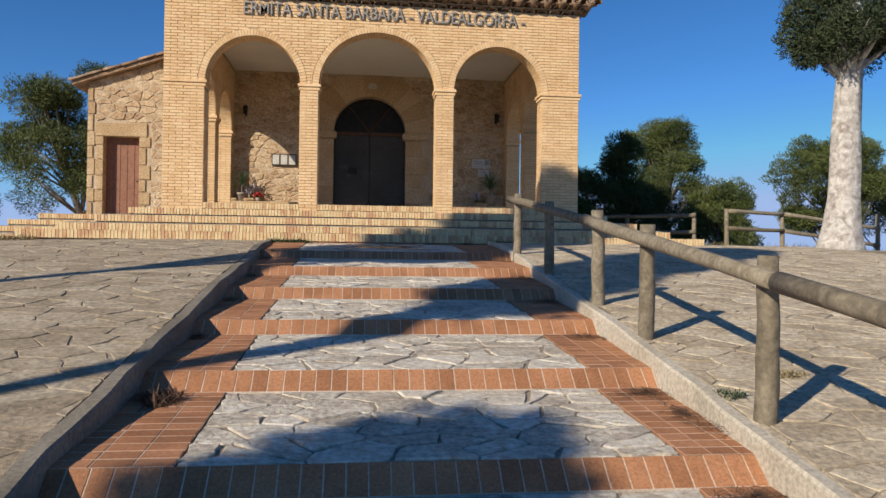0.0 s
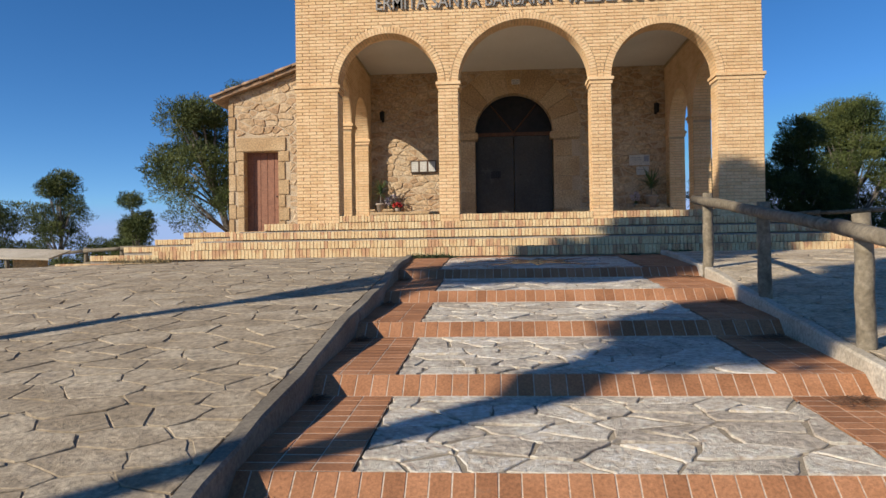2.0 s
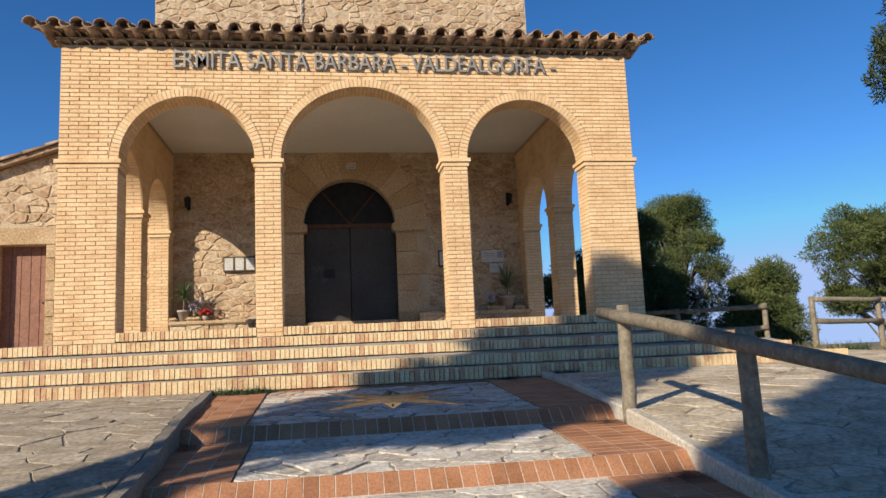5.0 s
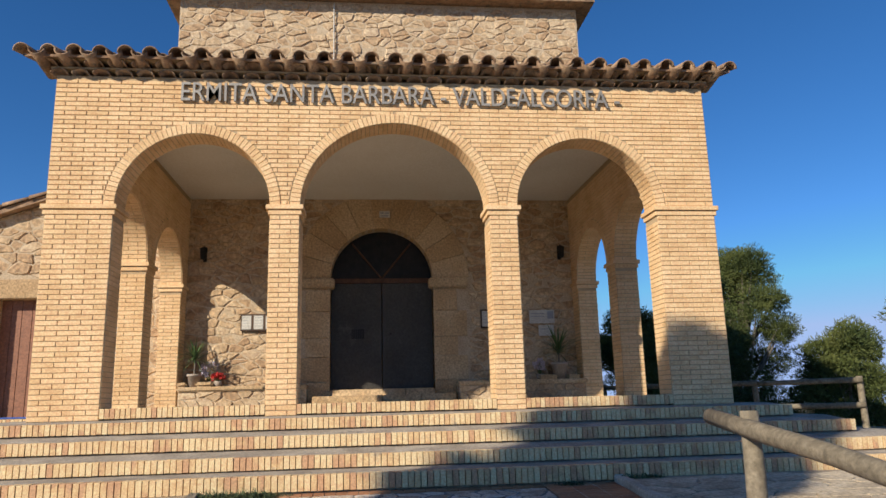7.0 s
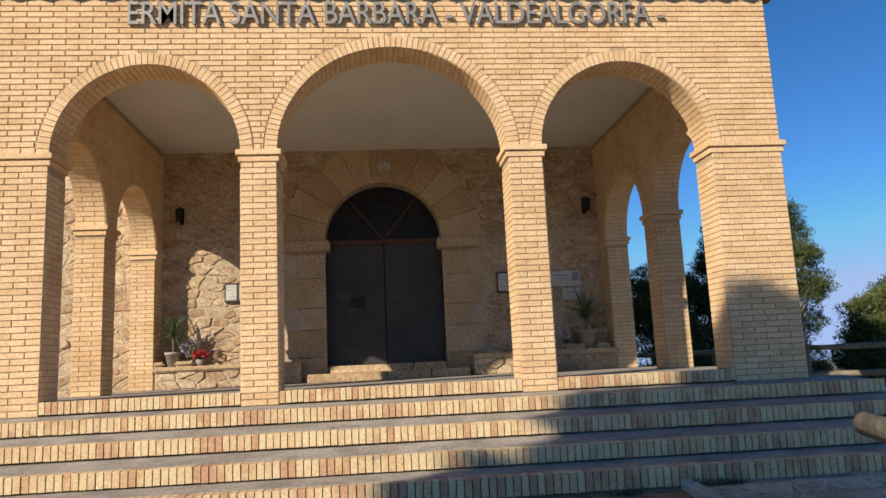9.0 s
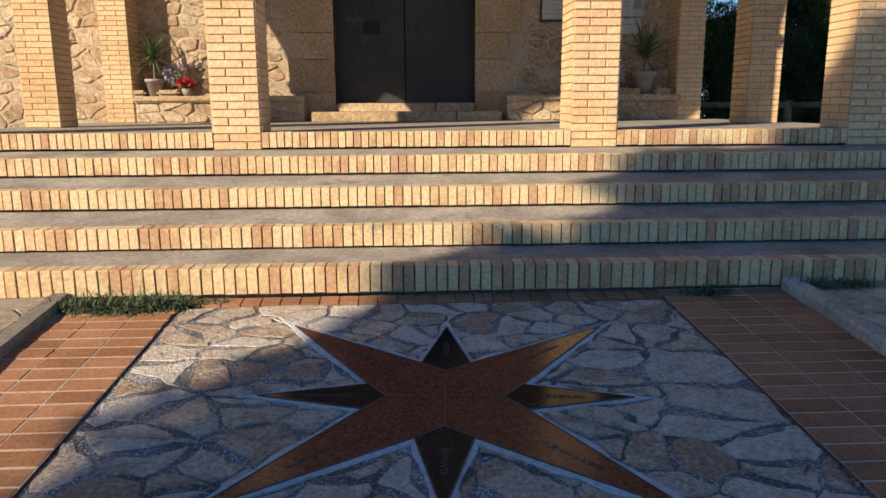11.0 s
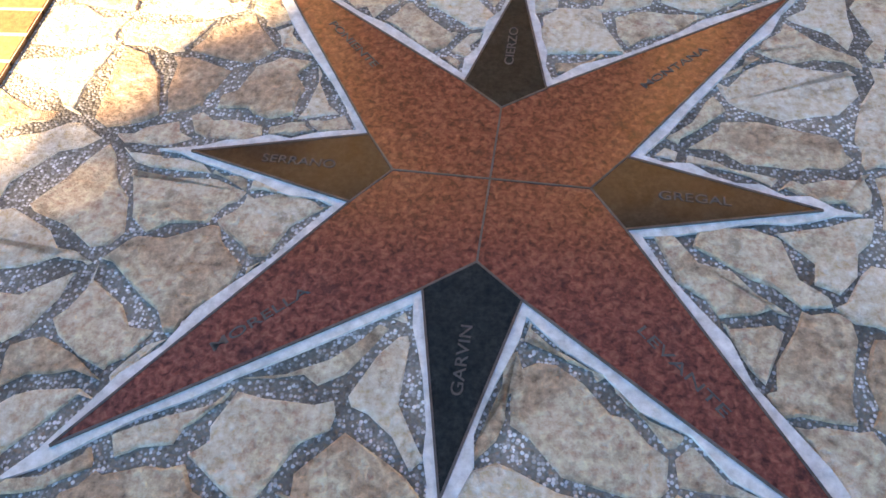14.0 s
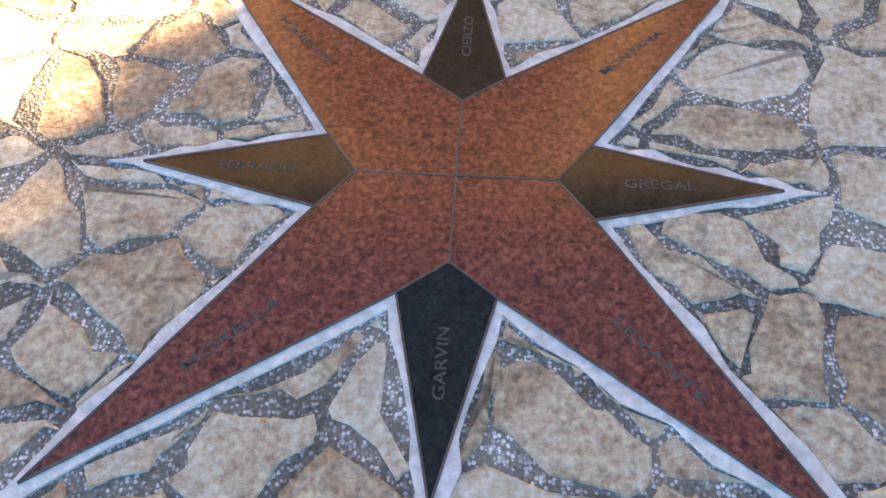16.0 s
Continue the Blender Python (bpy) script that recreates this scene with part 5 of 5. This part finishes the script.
def clump_of_grass(name, label, x, y, z, rx, ry, n, length, mat, seed, category="weeds"):
    rng = random.Random(seed)
    s = Soup()
    for _ in range(n):
        a, rr = rng.uniform(0, 2 * math.pi), math.sqrt(rng.random())
        b = rng.uniform(0, 2 * math.pi)
        leaf_blade(s, (x + rx * rr * math.cos(a), y + ry * rr * math.sin(a), z - 0.01), (math.cos(b), math.sin(b), rng.uniform(0.3, 2.2)), length * rng.uniform(0.5, 1.2), 0.006, rng.uniform(0.2, 0.8), rng)
    return tagged(obj(name, s.mesh(name, mat)), label, category, kind="stuff")


clump_of_grass("weeds", "low green weeds at the foot of the brick steps", -1.5, -1.95, -0.05, 0.34, 0.10, 1300, 0.12, M_WEED, 1)
clump_of_grass("weeds", "low green weeds at the foot of the brick steps", -1.2, -1.9, -0.05, 0.22, 0.05, 300, 0.07, M_WEED, 2)
clump_of_grass("weeds", "small green weeds at the foot of the brick steps", 1.45, -1.9, -0.05, 0.14, 0.05, 250, 0.07, M_WEED, 3)
clump_of_grass("weeds", "small green weeds at the foot of the brick steps", 2.1, -1.95, 0.0, 0.2, 0.06, 250, 0.07, M_WEED, 4)
clump_of_grass("dry_weeds", "dry brown weeds in the angle of kerb and step", -1.46, -9.9, ramp_z(-9.9), 0.1, 0.16, 320, 0.13, M_NEEDLES_DEAD, 5)
clump_of_grass("dry_weeds", "dry grass tuft at the end of the side steps", -5.9, -2.1, -0.06, 0.5, 0.2, 500, 0.16, M_DRY, 6)
clump_of_grass("dry_weeds", "small weed between kerb and flagstones", 1.68, -10.35, side_z(2, -10.35), 0.08, 0.08, 120, 0.08, M_WEED, 8)
clump_of_grass("dry_weeds", "small dry weed between flagstones", 2.25, -10.0, side_z(2, -10.0), 0.12, 0.1, 160, 0.07, M_DRY, 9)
rng = random.Random(12)
for k in range(16):
    x, y = rng.uniform(7.6, 12.5), rng.uniform(0.3, 2.6)
    z = min(0.03, land_z(x, y))
    clump_of_grass("dry_grass", "tuft of dry grass at the hilltop edge", x, y, z, 0.4, 0.3, 340, 0.30, M_DRY if k % 3 else M_WEED, 20 + k, "grass")


def needle_drift(x, y, z, rx, ry, seed, n=260):
    """Dead pine needles blown into a corner."""
    rng = random.Random(seed)
    s = Soup()
    for _ in range(n):
        a, rr = rng.uniform(0, 2 * math.pi), rng.random()
        b = rng.uniform(0, math.pi)
        p = Vector((x + rx * rr * math.cos(a), y + ry * rr * math.sin(a), z + rng.uniform(0.0, 0.035) * (1 - rr)))
        d = Vector((math.cos(b), math.sin(b), rng.uniform(-0.15, 0.15))) * rng.uniform(0.02, 0.045)
        q = Vector((-d.y, d.x, 0)).normalized() * 0.0018
        s.add([p - d - q, p + d - q, p + d + q, p - d + q], [(0, 1, 2, 3)])
    return tagged(obj("needle_litter", s.mesh("needle_litter", M_NEEDLES_DEAD)), "dead brown pine needles drifted against the kerb", "litter", kind="stuff")


for k, r in enumerate(RISERS):
    needle_drift(edge(r) - 0.14, r - 0.14, ramp_z(r - 0.14) + 0.004, 0.2, 0.2, 70 + k)
    needle_drift(-edge(r, -1) + 0.07, r - 0.1, ramp_z(r - 0.1) + 0.004, 0.08, 0.16, 80 + k, 140)
needle_drift(1.42, -10.3, ramp_z(-10.3) + 0.004, 0.1, 0.5, 91, 260)


def lectern():
    x, y, z = -11.3, 3.0, -0.35
    top = empty("information_lectern", "low information lectern with a tilted pale panel", "sign", at=(x, y, z))
    part("pedestal", box_mesh("pedestal", M_ASHLAR, x - 0.1, x + 0.5, y - 0.15, y + 0.25, z - 0.1, z + 0.42, 0.02), top, "tan stone pedestal")
    s = Soup()
    s.add([(x - 0.75, y - 0.45, z + 0.48), (x + 0.95, y - 0.45, z + 0.42), (x + 0.95, y + 0.4, z + 0.62), (x - 0.75, y + 0.4, z + 0.68), (x - 0.75, y - 0.45, z + 0.44), (x + 0.95, y - 0.45, z + 0.38), (x + 0.95, y + 0.4, z + 0.58), (x - 0.75, y + 0.4, z + 0.64)],
          [(0, 1, 2, 3), (7, 6, 5, 4), (0, 4, 5, 1), (1, 5, 6, 2), (2, 6, 7, 3), (3, 7, 4, 0)])
    part("panel", s.mesh("panel", M_KERB), top, "pale weathered tilted panel")


lectern()

# ---- pieces: bricks of the steps ----
rng = random.Random(77)
PITCHB = 0.0567


def rowlock(parent, x0, x1, y, z0, z1, depth=0.115, lip=0.012, gap=0.014):
    """A row of bricks on edge along a step's front."""
    n = round((x1 - x0) / PITCHB)
    p = (x1 - x0) / n
    for k in range(n):
        brick_object(parent, p - 0.007, depth, z1 - z0 - gap, (x0 + k * p + 0.0035, y - lip + rng.uniform(-0.004, 0.003), z0 + gap + rng.uniform(-0.002, 0.002)), M_STEPBRICK)


for k in range(4):
    rowlock(STEPS[k], -STEP_HALF[k], STEP_HALF[k], STEP_Y[k], STEP_LOW[k], STEP_TOP[k] + 0.006, gap=0.014 if k else 0.0)
for a, b in ((-3.29, -1.5), (-1.15, 1.15), (1.5, 3.29)):
    rowlock(FLOOR, a, b, 0.0, 0.592, 0.718)
for k, (z, y, x) in enumerate(BACK):
    rowlock(SIDE_STEPS[k], x, -STEP_HALF[k - 1] + 0.4 if k else -5.9, y, z - 0.125, z)

for a, b in ((-4.05, -3.29), (-1.5, -1.15), (1.15, 1.5), (3.29, 4.05)):
    pier_bricks(PORCH, a, b, 0.592, 2.93)

# ---- pieces: terracotta tiles of the ramp ----
tile_store = {}


def clay_tile(w, d, at, tilt, turn=0.0):
    key = (round(w, 3), round(d, 3))
    if key not in tile_store:
        s = Soup()
        prism(s, [(0, 0), (w, 0), (w, d), (0, d)], (0, 0, 0), (1, 0, 0), (0, 1, 0), (0, 0, 1), -0.02, 0.0, 0.0015)
        tile_store[key] = s.mesh("tile", M_TERRA)
    ob = obj("tile", tile_store[key], RAMP)
    ob.location = (at[0], at[1], at[2] + rng.uniform(-0.001, 0.001))
    ob.rotation_euler = (tilt + rng.uniform(-0.004, 0.004), rng.uniform(-0.004, 0.004), turn + rng.uniform(-0.004, 0.004))


BAND = 0.13
tread_tilt = math.atan(PITCH)
bounds = [-12.4, *RISERS, -1.84]
for a, b in zip(bounds, bounds[1:]):
    y0 = a + (BAND if a in RISERS else 0)
    rows = max(1, round((b - y0) / 0.1))
    step = (b - y0) / rows
    half = PANEL + (0.07 if b > -2 else 0.0)
    for side in (-1, 1):
        w = round((edge((y0 + b) / 2, side) + 0.03 - half) / 3, 3)
        for col in range(3):
            x = half + col * w if side > 0 else -half - (col + 1) * w
            for r in range(rows):
                clay_tile(w - 0.006, round(step, 3) - 0.012, (x + 0.003, y0 + r * step + 0.006, ramp_z(y0 + r * step + 0.01)), tread_tilt)
for r in RISERS:
    wide = edge(r, -1) + 0.03
    n = round((wide + edge(r) + 0.03) / 0.096)
    w = round((wide + edge(r) + 0.03) / n, 4)
    lift = 0.1 + PITCH * BAND
    for k in range(n):
        clay_tile(w - 0.007, math.hypot(BAND, lift) - 0.004, (-wide + k * w + 0.003, r, ramp_z(r - 0.01) + 0.002), math.atan2(lift, BAND))
n = 25
for k in range(n):
    w = 2.42 / n
    clay_tile(w - 0.007, 0.1, (-1.21 + k * w + 0.003, -1.945, ramp_z(-1.945)), tread_tilt)

# ---- the inlaid star ----
STAR, STAR_TURN = (0.037, -2.975), radians(-3.7)


def star_point(r, degrees_):
    a = radians(degrees_) + STAR_TURN
    return (STAR[0] + r * math.cos(a), STAR[1] + r * math.sin(a))


def inlay(name, pts, mat, parent, low, high, label=""):
    s = Soup()
    v = [(x, y, ramp_z(y) + low) for x, y in pts] + [(x, y, ramp_z(y) + high) for x, y in pts]
    k = len(pts)
    s.add(v, [tuple(range(k, 2 * k))] + [(i, (i + 1) % k, k + (i + 1) % k, k + i) for i in range(k)])
    return part(name, s.mesh(name, mat), parent, label)


def strip_between(p, q, w):
    dx, dy = q[0] - p[0], q[1] - p[1]
    L = math.hypot(dx, dy)
    nx, ny = -dy / L * w / 2, dx / L * w / 2
    return [(p[0] - nx, p[1] - ny), (q[0] - nx, q[1] - ny), (q[0] + nx, q[1] + ny), (p[0] + nx, p[1] + ny)]


GROUT = 0.03


def star_outline(grow):
    out = []
    for k in range(4):
        a = 90 * k
        out += [star_point(0.685 + grow * 2.6, a), star_point(0.306 + grow * 1.2, a + 18.7), star_point(0.98 + grow * 3.6, a + 45), star_point(0.306 + grow * 1.2, a + 71.3)]
    return out


def compass_star():
    star = empty("compass_star", "eight-pointed wind rose of polished red and black granite in paving", "floor inlay", at=(STAR[0], STAR[1], ramp_z(STAR[1])))
    names = {0: "GREGAL", 90: "CIERZO", 180: "SERRANO", 270: "GARVIN"}
    reds = {45: "MONTANA", 135: "PONIENTE", 225: "MORELLA", 315: "LEVANTE"}
    inner = star_outline(-0.004)
    outer = star_outline(GROUT)
    uneven = random.Random(8)
    for i in range(16):
        j = (i + 1) % 16
        cx, cy = outer[j][0] - outer[i][0], outer[j][1] - outer[i][1]
        L = math.hypot(cx, cy)
        rim = []
        for q in range(1, 9):
            e = uneven.uniform(-0.009, 0.014)
            rim.append((outer[i][0] + cx * q / 9 + cy / L * e, outer[i][1] + cy * q / 9 - cx / L * e))
        inlay("grout", [inner[i], outer[i], *rim, outer[j], inner[j]], M_GROUT, star, -0.02, -0.0045, "pale bluish grout round the star")
    for a in (0, 90, 180, 270):
        arm = inlay("black_arm", [star_point(0.685, a), star_point(0.306, a + 18.7), star_point(0.217, a), star_point(0.306, a - 18.7)], M_BLACK_GRANITE, star, -0.02, -0.002, "polished black granite point")
        arm = inlay("red_arm", [STAR, star_point(0.213, a), star_point(0.304, a + 19.0), star_point(0.98, a + 45), star_point(0.304, a + 71.0), star_point(0.213, a + 90)], M_RED_GRANITE, star, -0.02, -0.002, "polished red granite point")
        for p, q in ((STAR, star_point(0.215, a)), (star_point(0.215, a), star_point(0.306, a + 18.7)), (star_point(0.215, a), star_point(0.306, a - 18.7)), (star_point(0.306, a + 18.7), star_point(0.685, a)), (star_point(0.306, a - 18.7), star_point(0.685, a)), (star_point(0.306, a + 18.7), star_point(0.98, a + 45)), (star_point(0.306, a - 18.7), star_point(0.98, a - 45))):
            inlay("metal_joint", strip_between(p, q, 0.0045), M_JOINT, star, -0.02, -0.0005, "thin dull metal joint strip")
    for table, r0, size in ((names, 0.31, 0.032), (reds, 0.43, 0.029)):
        for a, word in table.items():
            outward = a in (0, 90, 315, 45)
            way = radians(a) + STAR_TURN
            me = text_mesh("engraved_word", word, M_ENGRAVE, size, 0.0006)
            xs = [v.co.x for v in me.vertices]
            mid, L = (min(xs) + max(xs)) / 2, max(xs) - min(xs)
            stretch = min(1.25, 0.17 / L) if table is names else 0.21 / L
            c = star_point(r0 + 0.12 if table is names else r0 + 0.13, a)
            ang = way if outward else way + math.pi
            if a == 270:
                ang = way + math.pi
            for v in me.vertices:
                u, w = (v.co.x - mid) * stretch, v.co.y - size * 0.35
                x, y = c[0] + u * math.cos(ang) - w * math.sin(ang), c[1] + u * math.sin(ang) + w * math.cos(ang)
                v.co = (x, y, ramp_z(y) - 0.0012 + v.co.z)
            part("engraved_word", me, star, "faint engraved capital letters")


compass_star()

# ---- pieces: flagstone panels ----

def beside_star():
    """The eight wedges of paving between neighbouring points of the star: each a list of half-planes a*x + b*y <= c."""
    ring = star_outline(GROUT)
    out = []
    for i in range(0, 16, 2):
        tip, notch, other = ring[i], ring[i + 1], ring[(i + 2) % 16]
        planes = []
        for p, q, far in ((STAR, tip, other), (STAR, other, tip), (tip, notch, None), (notch, other, None)):
            nx, ny = q[1] - p[1], p[0] - q[0]
            c = nx * p[0] + ny * p[1]
            probe = far or STAR
            inside = nx * probe[0] + ny * probe[1] - c < 0
            if inside != (far is not None):
                nx, ny, c = -nx, -ny, -c
            planes.append((nx, ny, c))
        out.append(planes)
    return out


WEDGES = beside_star()


def on_star(x, y):
    for sector_a, sector_b, edge_a, edge_b in WEDGES:
        if all(a * x + b * y <= c for a, b, c in (sector_a, sector_b)):
            return not all(a * x + b * y <= c for a, b, c in (edge_a, edge_b))
    return False


def round_star(poly):
    """A stone cut to the outline of the star: the pieces that are left of it."""
    probes = [(p[0] + (q[0] - p[0]) * k / 6, p[1] + (q[1] - p[1]) * k / 6) for p in poly for q in poly for k in range(6)]
    if not any(on_star(*p) for p in probes):
        return [poly]
    out = []
    for planes in WEDGES:
        piece = poly
        for a, b, c in planes:
            piece = clip(piece, a, b, c)
            if len(piece) < 3:
                break
        else:
            area = abs(sum(p[0] * q[1] - q[0] * p[1] for p, q in zip(piece, piece[1:] + piece[:1]))) / 2
            if area > 0.0012:
                out.append(piece)
    return out


for k, (a, b) in enumerate(zip(bounds, bounds[1:])):
    y0, y1 = a + (BAND if a in RISERS else 0) + 0.005, (b - 0.005 if b in RISERS else -1.95)
    last = b > -2
    half = PANEL + (0.07 if last else 0.0)
    za = ramp_z(y0 + 0.001)
    up = Vector((0, -PITCH, 1)).normalized()
    bed = Soup()
    bed.add([(-half + 0.003, y0, za - 0.012), (half - 0.003, y0, za - 0.012), (half - 0.003, y1, za - 0.012 + PITCH * (y1 - y0)), (-half + 0.003, y1, za - 0.012 + PITCH * (y1 - y0))], [(0, 1, 2, 3)])
    part("panel_bed", bed.mesh("panel_bed", M_BED if last else M_PAVE_BED), RAMP, "grey pebbly mortar between flagstones")
    size = (0.20, 0.16) if last else (0.25, 0.18)
    for cell in cells(-half + 0.004, half - 0.004, y0, y1, *size, rng, 0.55, 0.18 if last else 0.14):
        gap = rng.choice((0.0, 0.001, 0.003, 0.006, 0.012)) if last else rng.choice((0.001, 0.002, 0.004))
        for poly in round_star(cell) if last else [cell]:
            s = Soup()
            high = rng.uniform(-0.010, -0.004) if last else rng.uniform(-0.006, 0.004)
            prism(s, ragged(shrink(poly, gap), rng, 0.16 if last else 0.10, 0.3 if last else 0.22), (0, 0, za - PITCH * y0), (1, 0, 0), (0, 1, PITCH), up, -0.02, high, 0.004, 0.006 if last else 0.010)
            obj("flagstone", s.mesh("flagstone", M_STARSTONE if last else M_FLAG), RAMP)

# ---- pieces: paving beside the ramp ----
def paving(name, x0, x1, y0, y1, near, seed, label, stone, stone_far):
    r = random.Random(seed)
    base = empty(name, label, "pavement", "structure")
    far = Soup()
    for poly in cells(x0, x1, y0, y1, 0.30, 0.20, r, 0.52, 0.16):
        cx, cy = sum(p[0] for p in poly) / len(poly), sum(p[1] for p in poly) / len(poly)
        if cy > -1.9 and abs(cx) < 5.9:
            continue
        if cx < -9.4 and cy > -1:
            continue
        side = 1 if cx > 0 else -1
        poly = [(side * max(side * px, edge(py, side) + KERB_WIDE[side]), py) for px, py in poly]
        if max(p[0] for p in poly) - min(p[0] for p in poly) < 0.03:
            continue
        z = side_z(cx, cy)
        gx = (side_z(cx + 0.1, cy) - side_z(cx - 0.1, cy)) / 0.2
        gy = (side_z(cx, cy + 0.1) - side_z(cx, cy - 0.1)) / 0.2
        n = Vector((-gx, -gy, 1)).normalized()
        poly = ragged(shrink(poly, r.uniform(0.0, 0.003)), r, 0.07, 0.2)
        args = ((0, 0, z - gx * cx - gy * cy), (1, 0, gx), (0, 1, gy), n, -0.05, r.uniform(-0.004, 0.002), 0.003, 0.005)
        if near(cx, cy):
            s = Soup()
            prism(s, poly, *args)
            obj("flagstone", s.mesh("flagstone", stone), base)
        else:
            prism(far, poly, *args)
    tagged(part("flagstone_field", far.mesh("flagstone_field", stone_far), base), kind="stuff")
    bed = Soup()
    nx, ny = 12, 24
    side = 1 if x1 > 0 else -1
    for j in range(ny + 1):
        y = y0 + (y1 - y0) * j / ny
        for i in range(nx + 1):
            x = side * max(side * (x0 + (x1 - x0) * i / nx), edge(y, side) + 0.05)
            bed.v.append((x, y, side_z(x, y) - 0.010))
    bed.f = [(j * (nx + 1) + i, j * (nx + 1) + i + 1, (j + 1) * (nx + 1) + i + 1, (j + 1) * (nx + 1) + i) for j in range(ny) for i in range(nx)]
    part("paving_bed", bed.mesh("paving_bed", M_PAVE_BED), base)


KERB_WIDE = {-1: 0.103, 1: 0.095}
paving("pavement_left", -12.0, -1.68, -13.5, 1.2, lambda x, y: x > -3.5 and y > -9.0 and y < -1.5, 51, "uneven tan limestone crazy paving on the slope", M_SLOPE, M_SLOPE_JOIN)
paving("pavement_right", 1.45, 7.8, -13.5, 1.0, lambda x, y: x < 3.5 and y > -10.0 and y < -1.5, 52, "uneven pale limestone crazy paving beside the fence", M_SLOPE_PALE, M_SLOPE_PALE_JOIN)
